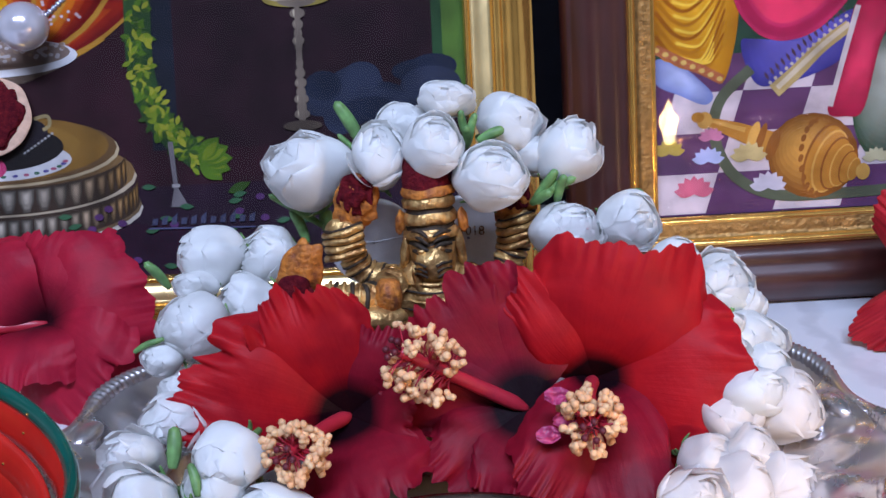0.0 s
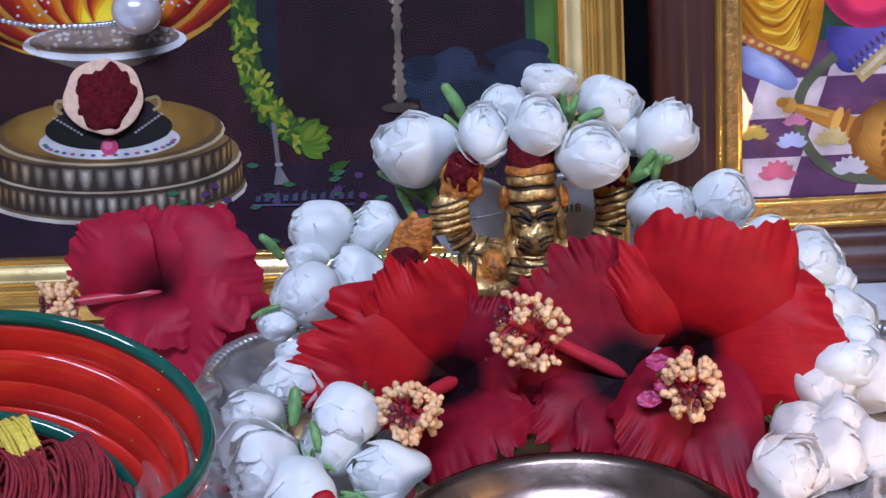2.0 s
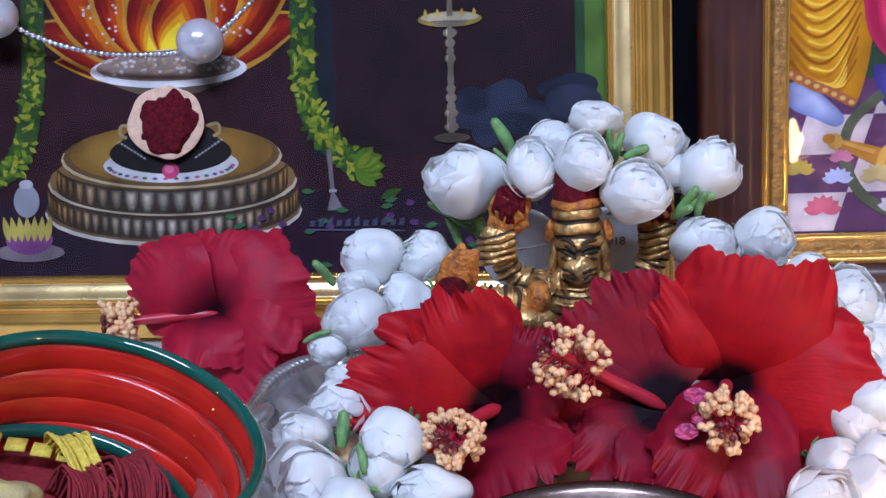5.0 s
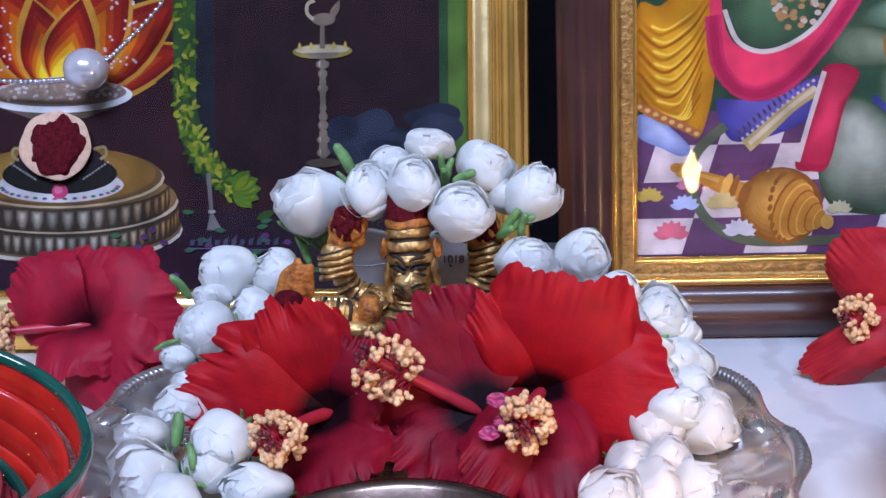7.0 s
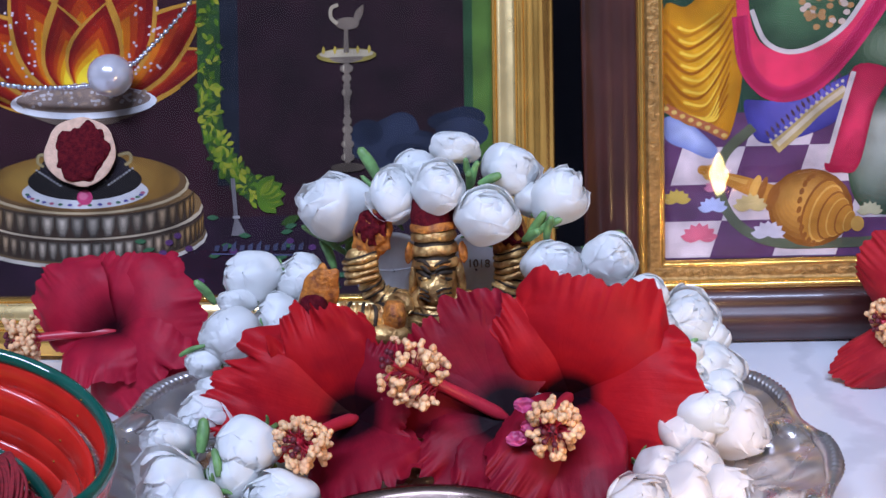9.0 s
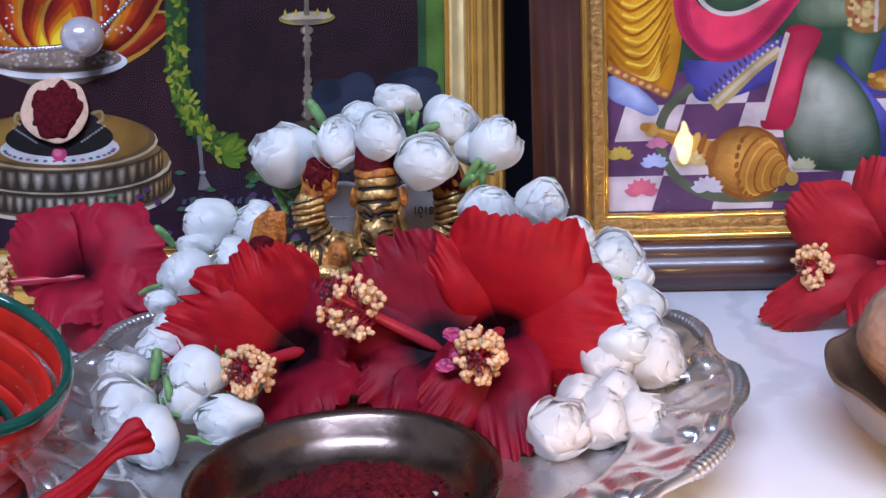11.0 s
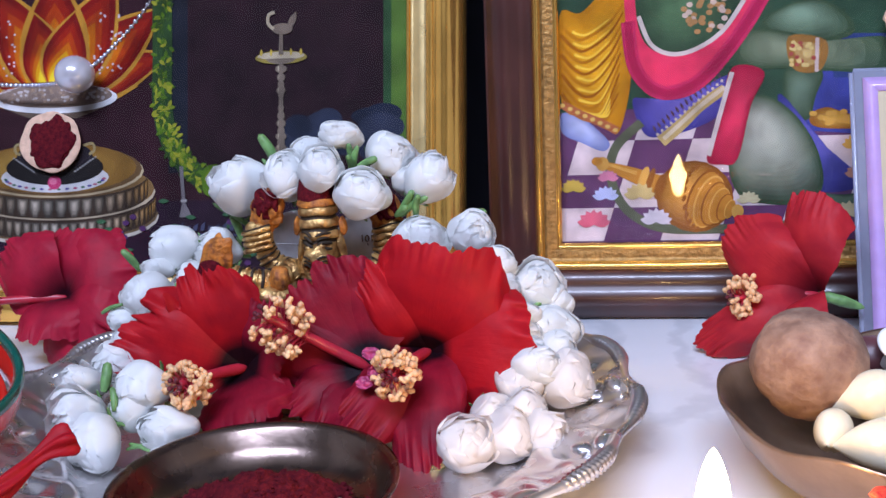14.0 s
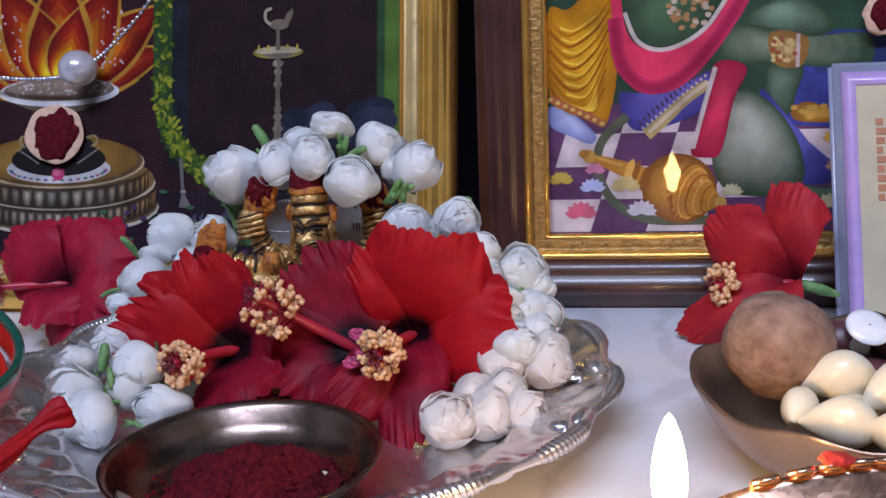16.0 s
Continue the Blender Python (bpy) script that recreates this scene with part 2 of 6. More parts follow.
def lathe(bm, profile, n=48, m=None, close=False, mat_i=0, wob=None):
    rings = []
    for j, (r, z) in enumerate(profile):
        row = []
        for i in range(n):
            a = 2 * math.pi * i / n
            rr, zz = wob(r, z, a, j) if wob else (r, z)
            v = Vector((rr * math.cos(a), rr * math.sin(a), zz))
            row.append(bm.verts.new(m @ v if m else v))
        rings.append(row)
    for p, q in zip(rings, rings[1:]):
        for i in range(n):
            f = bm.faces.new((p[i], p[(i + 1) % n], q[(i + 1) % n], q[i]))
            f.material_index = mat_i
    if close:
        for row, flip in ((rings[0], True), (rings[-1], False)):
            f = bm.faces.new(row[::-1] if flip else row)
            f.material_index = mat_i
    return rings


def tube_mesh(bm, pts, radii, n=10, mat_i=0, caps=True):
    pts = [Vector(p) for p in pts]
    if not isinstance(radii, (list, tuple)):
        radii = [radii] * len(pts)
    rows, up = [], Vector((0.13, 0.37, 0.9))
    for k, p in enumerate(pts):
        d = (pts[min(k + 1, len(pts) - 1)] - pts[max(k - 1, 0)]).normalized()
        x = d.cross(up)
        if x.length < 1e-3:
            x = d.cross(Vector((1, 0, 0)))
        x.normalize()
        y = x.cross(d)
        rows.append([bm.verts.new(p + radii[k] * (math.cos(2 * math.pi * i / n) * x + math.sin(2 * math.pi * i / n) * y)) for i in range(n)])
    for a, b in zip(rows, rows[1:]):
        for i in range(n):
            f = bm.faces.new((a[i], a[(i + 1) % n], b[(i + 1) % n], b[i]))
            f.material_index = mat_i
    if caps:
        for row in (rows[0][::-1], rows[-1]):
            f = bm.faces.new(row)
            f.material_index = mat_i


def blob(bm, m, sub=2, rough=0.0, seed=0, mat_i=0, freq=1.5):
    ret = bmesh.ops.create_icosphere(bm, subdivisions=sub, radius=1.0)
    for v in ret["verts"]:
        k = 1 + rough * noise.noise(v.co * freq + Vector((seed, seed * 0.7, 0)))
        v.co = m @ (v.co * k)
    if mat_i:
        for v in ret["verts"]:
            for f in v.link_faces:
                f.material_index = mat_i


def step(x):
    x = min(1.0, max(0.0, x))
    return x * x * (3 - 2 * x)


def scaled(p, sx, sy, sz, rx=0, ry=0, rz=0):
    return pose(*p, rx, ry, rz) @ Matrix.Diagonal((sx, sy, sz, 1))


def spline(pts, n):
    """A smooth line through points."""
    pts = [Vector(p) for p in pts]
    out = []
    for k in range(len(pts) - 1):
        p0, p1, p2, p3 = pts[max(k - 1, 0)], pts[k], pts[k + 1], pts[min(k + 2, len(pts) - 1)]
        for i in range(n):
            t = i / n
            out.append(0.5 * (2 * p1 + (p2 - p0) * t + (2 * p0 - 5 * p1 + 4 * p2 - p3) * t * t + (3 * p1 - p0 - 3 * p2 + p3) * t ** 3))
    return out + [pts[-1]]


def box(bm, x0, x1, y0, y1, z0, z1, mat_i=0):
    vs = [bm.verts.new((x, y, z)) for x in (x0, x1) for y in (y0, y1) for z in (z0, z1)]
    for q in ((0, 1, 3, 2), (4, 6, 7, 5), (0, 4, 5, 1), (2, 3, 7, 6), (0, 2, 6, 4), (1, 5, 7, 3)):
        bm.faces.new([vs[i] for i in q]).material_index = mat_i


# ---- the room and the shelf ----
def slab(name, x0, x1, y0, y1, z0, z1, material, label, category):
    bm = bmesh.new()
    box(bm, x0, x1, y0, y1, z0, z1)
    ob = part(name, bm, material, None, "", False)
    return tagged(ob, label, category, "", "structure")


slab("shelf", -0.9, 0.9, -0.6, 0.24, -0.03, 0.0, MARBLE, "white marble altar shelf with faint grey veins", "shelf")
slab("wall_north", -1.6, 1.6, 0.24, 0.34, -0.9, 1.75, DARK, "dark navy wall behind the altar", "wall")
slab("wall_south", -1.6, 1.6, -2.6, -2.5, -0.9, 1.75, PLASTER, "plain plastered wall facing the altar", "wall")
slab("wall_east", 1.6, 1.7, -2.6, 0.34, -0.9, 1.75, PLASTER, "plain plastered side wall", "wall")
slab("wall_west", -1.7, -1.6, -2.6, 0.34, -0.9, 1.75, PLASTER, "plain plastered side wall", "wall")
slab("ceiling", -1.7, 1.7, -2.6, 0.34, 1.75, 1.85, PLASTER, "plain white ceiling", "ceiling")
slab("floor", -1.7, 1.7, -2.6, 0.34, -1.0, -0.9, FLOORTILE, "beige tiled room floor", "floor")

# ---- framed pictures ----
LAYER = [0.0]


def flat(name, shapes, parent, step=0.0000006):
    """Printed shapes: (points, material) lists lying on the picture's sheet, one above the other."""
    bm = bmesh.new()
    mats = []
    for pts, m in shapes:
        if m not in mats:
            mats.append(m)
        LAYER[0] += step
        f = bm.faces.new([bm.verts.new((p[0], p[1], LAYER[0])) for p in pts])
        f.normal_update()
        if f.normal.z < 0:
            f.normal_flip()
        f.material_index = mats.index(m)
    bmesh.ops.triangulate(bm, faces=bm.faces[:])
    return part(name, bm, mats, parent, "", False)


def oval(c, rx, ry, n=28, a0=0.0, a1=360.0, tilt=0.0):
    out = []
    ct, st = math.cos(radians(tilt)), math.sin(radians(tilt))
    for i in range(n + (a1 - a0 < 360)):
        a = radians(a0 + (a1 - a0) * i / n)
        u, v = rx * math.cos(a), ry * math.sin(a)
        out.append((c[0] + ct * u - st * v, c[1] + st * u + ct * v))
    return out


def blade(base, tip, width, belly=0.45, n=9, bend=0.0):
    """A pointed leaf outline."""
    b, t = Vector((*base, 0)), Vector((*tip, 0))
    d = t - b
    s = Vector((-d.y, d.x, 0)).normalized()
    left, right = [], []
    for i in range(n + 1):
        v = i / n
        w = width * math.sin(math.pi * v ** (math.log(0.5) / math.log(belly))) * 0.5
        mid = b + d * v + s * bend * math.sin(math.pi * v)
        left.append((mid + s * w)[:2])
        right.append((mid - s * w)[:2])
    return left[:-1] + right[::-1][:-1]


def ribbon(pts, w0, w1=None, n=8):
    w1 = w0 if w1 is None else w1
    line = spline([(*p, 0) for p in pts], n)
    left, right = [], []
    for i, p in enumerate(line):
        d = (line[min(i + 1, len(line) - 1)] - line[max(i - 1, 0)]).normalized()
        s = Vector((-d.y, d.x, 0)) * (w0 + (w1 - w0) * i / (len(line) - 1)) * 0.5
        left.append((p + s)[:2])
        right.append((p - s)[:2])
    return left + right[::-1]


def rounded(pts, n=5):
    """A smooth closed outline through points."""
    q = [Vector((*p, 0)) for p in pts]
    c = len(q)
    out = []
    for k in range(c):
        p0, p1, p2, p3 = q[k - 1], q[k], q[(k + 1) % c], q[(k + 2) % c]
        for i in range(n):
            t = i / n
            out.append((0.5 * (2 * p1 + (p2 - p0) * t + (2 * p0 - 5 * p1 + 4 * p2 - p3) * t * t + (3 * p1 - p0 - 3 * p2 + p3) * t ** 3))[:2])
    return out


def shaded(pts, dark, light, at=(0.5, 0.5), n=8, smooth=True):
    """Painted shading: the outline repeated smaller towards a highlight, step by step lighter."""
    line = rounded(pts) if smooth else list(pts)
    xs, ys = [p[0] for p in line], [p[1] for p in line]
    cx, cy = min(xs) + at[0] * (max(xs) - min(xs)), min(ys) + at[1] * (max(ys) - min(ys))
    out = []
    for k in range(n):
        f = k / (n - 1)
        sc = 1 - 0.78 * f
        out.append(([(cx + (p[0] - cx) * sc, cy + (p[1] - cy) * sc) for p in line], ink(*[round(d + (l - d) * f, 4) for d, l in zip(dark, light)])))
    return out


def moulding(name, x0, x1, y0, y1, profile, mats, parent):
    """A mitred frame round a rectangle: profile rows (inset from the outer edge, height, material)."""
    for i in range(4):
        bm = bmesh.new()
        rows = []
        for d, h, _ in profile:
            ring = ((x0 + d, y0 + d, h), (x1 - d, y0 + d, h), (x1 - d, y1 - d, h), (x0 + d, y1 - d, h))
            rows.append((bm.verts.new(ring[i]), bm.verts.new(ring[(i + 1) % 4])))
        for k in range(len(rows) - 1):
            f = bm.faces.new((rows[k][0], rows[k][1], rows[k + 1][1], rows[k + 1][0]))
            f.material_index = profile[k][2]
        for e in bm.edges:
            if len(e.link_faces) == 2 and e.calc_face_angle() > 0.6:
                e.smooth = False
        part(name, bm, mats, parent)


def curve_profile(d0, d1, h0, h1, bulge, mat_i, n=6):
    return [(d0 + (d1 - d0) * i / n, h0 + (h1 - h0) * i / n + bulge * math.sin(math.pi * i / n), mat_i) for i in range(n)]


def backing(parent, x0, x1, y0, y1, z0, z1, name="backing"):
    bm = bmesh.new()
    box(bm, x0, x1, y0, y1, z0, z1)
    return part(name, bm, DARK, parent, "", False)


def pane(parent, x0, x1, y0, y1, z):
    bm = bmesh.new()
    bm.faces.new([bm.verts.new(p) for p in ((x0, y0, z), (x1, y0, z), (x1, y1, z), (x0, y1, z))])
    ob = part("glass", bm, GLASS, parent, "clear reflecting glass", False)
    ob.visible_shadow = False
    return ob


# picture one: lotus on a pedestal, gilt frame
PIC1 = thing("framed_picture", Matrix.Translation((0.0, 0.1107, 0.0)) @ pose(0, 0, 0, 73.75, 0, 0), "large lotus picture in a gilt frame leaning against the wall", "picture")
X0, X1, S0, S1 = -0.306, 0.0258, 0.0012, 0.40
prof = [(0.0, -0.012, 0), (0.0, 0.004, 0)] + curve_profile(0.0, 0.0085, 0.004, 0.006, 0.003, 0) + curve_profile(0.0085, 0.0125, 0.006, 0.0055, 0.002, 0) + curve_profile(0.0125, 0.0185, 0.0035, 0.002, 0.0006, 1) + curve_profile(0.0185, 0.0208, 0.003, 0.0015, 0.0016, 0) + [(0.0208, -0.001, 0)]
moulding("gilt_rail", X0, X1, S0, S1, prof, [GOLD, GOLD_PALE], PIC1)
backing(PIC1, X0 + 0.003, X1 - 0.003, S0 + 0.003, S1 - 0.003, -0.014, -0.0022)
MAROON, CHAR, TEAL = ink(0.034, 0.010, 0.015), ink(0.024, 0.009, 0.013), ink(0.015, 0.017, 0.026)
LAYER[0] = -0.0020
sheet = [((X0 + 0.02, S0 + 0.02), (X1 - 0.02, S0 + 0.02), (X1 - 0.02, S1 - 0.02), (X0 + 0.02, S1 - 0.02))]
flat("print_ground", [(sheet[0], MAROON)], PIC1, 0.00002)
shapes = [
    (((X0 + 0.02, S0 + 0.02), (X1 - 0.02, S0 + 0.02), (X1 - 0.02, 0.050), (X0 + 0.02, 0.047)), ink(0.026, 0.011, 0.022)),
    (((-0.083, 0.06), (-0.004, 0.06), (-0.004, 0.39), (-0.083, 0.39)), CHAR),
    (((-0.0915, 0.06), (-0.0835, 0.06), (-0.0835, 0.39), (-0.0915, 0.39)), TEAL),
    (((-0.0035, 0.066), (0.006, 0.066), (0.006, 0.39), (-0.003, 0.39)), ink(0.09, 0.17, 0.03)),
    (((-0.0045, 0.066), (-0.0015, 0.066), (-0.0008, 0.39), (-0.0045, 0.39)), ink(0.03, 0.08, 0.03)),
]
flat("print_panels", shapes, PIC1, 0.00001)
rc = random.Random(4)
flat("print_clouds", [(oval((-0.040 + 0.038 * rc.random(), 0.066 + 0.018 * rc.random()), 0.004 + 0.006 * rc.random(), 0.003 + 0.003 * rc.random(), 16), ink(0.030, 0.036, 0.062) if i % 2 else ink(0.018, 0.023, 0.042)) for i in range(16)], PIC1)
CX = -0.1402
BRONZE_D = ink(0.05, 0.03, 0.02)
def arc(y, half, drop, t):
    return (CX - half * math.cos(math.pi * t), y - drop * math.sin(math.pi * t))


def print_band(y, half, drop, high, n, dark, light):
    """A fluted band round the front of a round pedestal."""
    out = [([arc(y, half, drop, t / 24) for t in range(25)] + [arc(y - high, half, drop, t / 24) for t in range(24, -1, -1)], dark)]
    for i in range(n):
        t0, t1 = (i + 0.06) / n, (i + 0.94) / n
        front = math.sin(math.pi * (i + 0.5) / n) ** 3
        for f, (ua, top, low) in enumerate(((0.0, 0.06, 0.94), (0.14, 0.12, 0.82), (0.28, 0.18, 0.62), (0.38, 0.24, 0.46))):
            u0, u1 = t0 + (t1 - t0) * ua, t1 - (t1 - t0) * ua
            mid, bend = (u0 + u1) / 2, 0.18 * (u1 - u0)
            ya, yb = y - high * top, y - high * low
            tone = (0.22, 0.5, 0.85, 1.15)[f] * (0.75 + 0.25 * math.sin(i * 1.7))
            warm = [c * (1 - front) + light[0] * front * k for c, k in zip((0.36, 0.18, 0.05), (1.0, 0.84, 0.66))]
            out.append(([arc(ya, half, drop, u0), arc(ya, half, drop, u1), arc((ya + yb) / 2, half, drop, u1), arc(yb, half, drop, mid + bend), arc(yb, half, drop, mid - bend), arc((ya + yb) / 2, half, drop, u0)], ink(*[round(c * tone, 3) for c in warm])))
    return out


shapes = [(oval((CX, 0.0430), 0.0447, 0.0116), ink(0.60, 0.52, 0.42)), (oval((CX, 0.0441), 0.0444, 0.0113), ink(0.16, 0.10, 0.05)), (oval((CX, 0.0452), 0.0440, 0.0112), BRONZE_D)]
shapes += print_band(0.0520, 0.0434, 0.0110, 0.0073, 33, BRONZE_D, (0.52, 0.40, 0.26))
shapes += [(oval((CX, 0.0528), 0.0433, 0.0112), ink(0.46, 0.36, 0.24))]
shapes += shaded(oval((CX, 0.0540), 0.0428, 0.0114), (0.20, 0.11, 0.04), (0.07, 0.04, 0.025), (0.5, 0.5), 4, False)
shapes += print_band(0.0598, 0.0402, 0.0096, 0.0079, 22, BRONZE_D, (0.60, 0.57, 0.46))
shapes += [(oval((CX, 0.0611), 0.0384, 0.0104), ink(0.50, 0.38, 0.22)), (oval((CX, 0.0619), 0.0376, 0.0104), ink(0.14, 0.075, 0.03))]
shapes += shaded(oval((CX, 0.0626), 0.0352, 0.0100), (0.24, 0.12, 0.025), (0.42, 0.24, 0.05), (0.2, 0.6), 6, False)
shapes += [
    (oval((CX, 0.0588), 0.0235, 0.0060), ink(0.60, 0.57, 0.56)),
    (oval((CX, 0.0628), 0.0212, 0.0070), ink(0.015, 0.012, 0.012)),
    (oval((CX, 0.0675), 0.0165, 0.0062), ink(0.02, 0.015, 0.02)),
]
for i in range(18):
    a = math.pi * (i + 0.5) / 18
    shapes.append((oval((CX - 0.0215 * math.cos(a), 0.0586 - 0.0045 * math.sin(a)), 0.0010, 0.0005, 6), (ink(0.06, 0.14, 0.08), ink(0.10, 0.08, 0.25), ink(0.40, 0.10, 0.16))[i % 3]))
for s in (-1, 1):
    for i in range(9):
        shapes.append((oval((CX + s * (0.009 + 0.0011 * i), 0.0612 + 0.0007 * i), 0.0005, 0.0004, 6), ink(0.4, 0.38, 0.36)))
    shapes.append((ribbon([(CX + s * 0.0125, 0.0715), (CX + s * 0.0165, 0.0722), (CX + s * 0.0172, 0.0695), (CX + s * 0.0150, 0.0680)], 0.0011), ink(0.34, 0.26, 0.12)))
shapes.append((oval((CX, 0.0568), 0.0030, 0.0028, 12), ink(0.50, 0.05, 0.14)))
shapes.append((oval((CX - 0.0005, 0.0573), 0.0017, 0.0014, 10), ink(0.66, 0.16, 0.26)))
flat("print_pedestal", shapes, PIC1)
LOTE = ink(0.50, 0.24, 0.03)
shapes = []
for a, ln, w in ((180, 0.040, 0.013), (0, 0.036, 0.012), (163, 0.053, 0.018), (17, 0.053, 0.018), (142, 0.060, 0.024), (38, 0.060, 0.024), (118, 0.058, 0.026), (62, 0.058, 0.026), (90, 0.056, 0.030), (104, 0.038, 0.022), (76, 0.038, 0.022)):
    tip = (CX + ln * math.cos(radians(a)), 0.0945 + ln * math.sin(radians(a)) * 0.85)
    base = (CX + 0.004 * math.cos(radians(a)), 0.092)
    shapes.append((blade(base, tip, w, 0.42), LOTE))
    steps = ((0.97, 0.86, (0.20, 0.007, 0.006)), (0.86, 0.76, (0.29, 0.014, 0.006)), (0.74, 0.66, (0.42, 0.045, 0.006)), (0.62, 0.58, (0.56, 0.14, 0.006)), (0.52, 0.50, (0.68, 0.33, 0.010)), (0.42, 0.42, (0.78, 0.58, 0.03)))
    for f, g, c in steps[: 6 if 40 < a < 140 else 4]:
        shapes.append((blade(base, (base[0] * (1 - f) + tip[0] * f, base[1] * (1 - f) + tip[1] * f), w * g, 0.42), ink(*c)))
for i in range(60):
    s = -1 if i % 2 else 1
    shapes.append((oval((CX + s * (0.017 + 0.012 * rc.random()), 0.100 + 0.024 * rc.random()), 0.0006, 0.0005, 6), ink(0.62, 0.50, 0.52)))
for i in range(30):
    shapes.append((oval((CX + 0.008 * (rc.random() - 0.5), 0.0895 + 0.008 * rc.random()), 0.0013, 0.0009, 6), ink(0.55, 0.5, 0.52)))
flat("print_lotus", shapes, PIC1)
shapes = [
    (((CX - 0.022, 0.0868), (CX + 0.022, 0.0868), (CX + 0.010, 0.0825), (CX - 0.010, 0.0825)), ink(0.16, 0.11, 0.08)),
    (((CX - 0.006, 0.083), (CX + 0.006, 0.083), (CX + 0.0045, 0.066), (CX - 0.0045, 0.066)), ink(0.06, 0.045, 0.04)),
    (oval((CX, 0.0905), 0.0272, 0.0060), ink(0.85, 0.83, 0.83)),
    (oval((CX, 0.0915), 0.0250, 0.0047), ink(0.28, 0.20, 0.16)),
]
for i in range(90):
    shapes.append((oval((CX - 0.023 + 0.046 * rc.random(), 0.0893 + 0.0050 * rc.random()), 0.0008, 0.0006, 6), ink(0.55, 0.50, 0.48) if i % 2 else ink(0.40, 0.28, 0.2)))
flat("print_dish", shapes, PIC1)
LEAFS = [ink(0.09, 0.17, 0.015), ink(0.20, 0.26, 0.02), ink(0.04, 0.085, 0.015), ink(0.34, 0.33, 0.03)]


def print_garland(pts, count, wide):
    line = spline([(*p, 0) for p in pts], 12)
    out = [(ribbon(pts, wide * 1.5), ink(0.03, 0.07, 0.02))]
    for i in range(count):
        p = line[int(rc.random() * (len(line) - 1))]
        c = (p.x + (rc.random() - 0.5) * wide, p.y + (rc.random() - 0.5) * wide)
        a = rc.random() * 6.3
        tip = (c[0] + 0.0032 * math.cos(a), c[1] + 0.0032 * math.sin(a))
        out.append((blade(c, tip, 0.0016, 0.5, 4), LEAFS[i % 4]))
    return out


flat("print_garland", print_garland([(-0.094, 0.39), (-0.0945, 0.20), (-0.0940, 0.1128), (-0.0937, 0.084), (-0.0880, 0.068), (-0.0765, 0.0565)], 420, 0.0055), PIC1, 0.0000003)
flat("print_garland", print_garland([(-0.188, 0.39), (-0.1865, 0.20), (-0.1870, 0.104), (-0.1885, 0.080), (-0.1935, 0.062), (-0.205, 0.054)], 300, 0.0055), PIC1, 0.0000003)
shapes = []
for a in (-40, -15, 10, 35, 60):
    shapes.append((blade((-0.0775, 0.0565), (-0.0775 + 0.0105 * math.cos(radians(a - 8)), 0.0565 + 0.0085 * math.sin(radians(a - 8))), 0.0055, 0.5), LEAFS[0]))
    shapes.append((blade((-0.0765, 0.0565), (-0.0765 + 0.0080 * math.cos(radians(a - 8)), 0.0565 + 0.0068 * math.sin(radians(a - 8))), 0.0028, 0.5), LEAFS[1]))
shapes += [(((-0.0868, 0.0625), (-0.0852, 0.0625), (-0.0842, 0.048), (-0.0812, 0.0425), (-0.0868, 0.0425), (-0.0856, 0.048)), ink(0.20, 0.17, 0.17)),
           (((-0.0862, 0.0495), (-0.0836, 0.0495), (-0.0836, 0.0485), (-0.0862, 0.0485)), ink(0.4, 0.36, 0.34))]
shapes.append((blade((-0.069, 0.0462), (-0.0618, 0.0492), 0.0030), LEAFS[2]))
for i in range(46):
    p = (-0.122 + 0.085 * rc.random(), 0.022 + 0.028 * rc.random())
    if rc.random() < 0.45:
        shapes.append((blade(p, (p[0] + 0.0045, p[1] + 0.0014 * (rc.random() - 0.3)), 0.0018), ink(0.05, 0.13, 0.06)))
    else:
        shapes.append((oval(p, 0.0015, 0.0011, 8), ink(0.11, 0.04, 0.13)))
flat("print_leaves", shapes, PIC1)
shapes = []
for i in range(11):
    x = -0.093 + 0.003 * i
    shapes.append((((x, 0.0372), (x + 0.0017, 0.0372), (x + 0.0021, 0.0392 + 0.0008 * (i % 3)), (x + 0.0003, 0.0392)), ink(0.07, 0.07, 0.12)))
shapes.append((((-0.094, 0.0360), (-0.061, 0.0352), (-0.061, 0.0357), (-0.094, 0.0365)), ink(0.10, 0.10, 0.18)))
flat("print_signature_bars", shapes, PIC1)
LX = -0.0450
BRL, BRM, BRD = ink(0.52, 0.42, 0.28), ink(0.20, 0.15, 0.11), ink(0.10, 0.07, 0.05)
shapes = [(oval((LX, 0.1040), 0.0105, 0.0026), ink(0.30, 0.22, 0.05)), (oval((LX, 0.1046), 0.0095, 0.0016), BRL), (oval((LX, 0.1036), 0.0060, 0.0022, 16, 180, 360), BRM)]
for s, w in ((0.0995, 0.0024), (0.0962, 0.0017), (0.0935, 0.0013), (0.0912, 0.0019), (0.0893, 0.0011), (0.0870, 0.0010), (0.0845, 0.0012), (0.0815, 0.0016), (0.0785, 0.0019), (0.0757, 0.0015), (0.0735, 0.0023), (0.0712, 0.0016), (0.0690, 0.0024)):
    shapes.append((oval((LX, s), w, 0.0016, 14), BRM))
    shapes.append((oval((LX - w * 0.3, s + 0.0002), w * 0.28, 0.0012, 8), BRL))
for i in range(5):
    shapes.append((blade((LX - 0.008 + 0.004 * i, 0.1045), (LX - 0.008 + 0.004 * i, 0.1075), 0.0011), ink(0.55, 0.38, 0.06)))
shapes += [(((LX - 0.0008, 0.102), (LX + 0.0008, 0.102), (LX + 0.0010, 0.066), (LX - 0.0010, 0.066)), BRM), (oval((LX, 0.0655), 0.0060, 0.0016), BRD)]
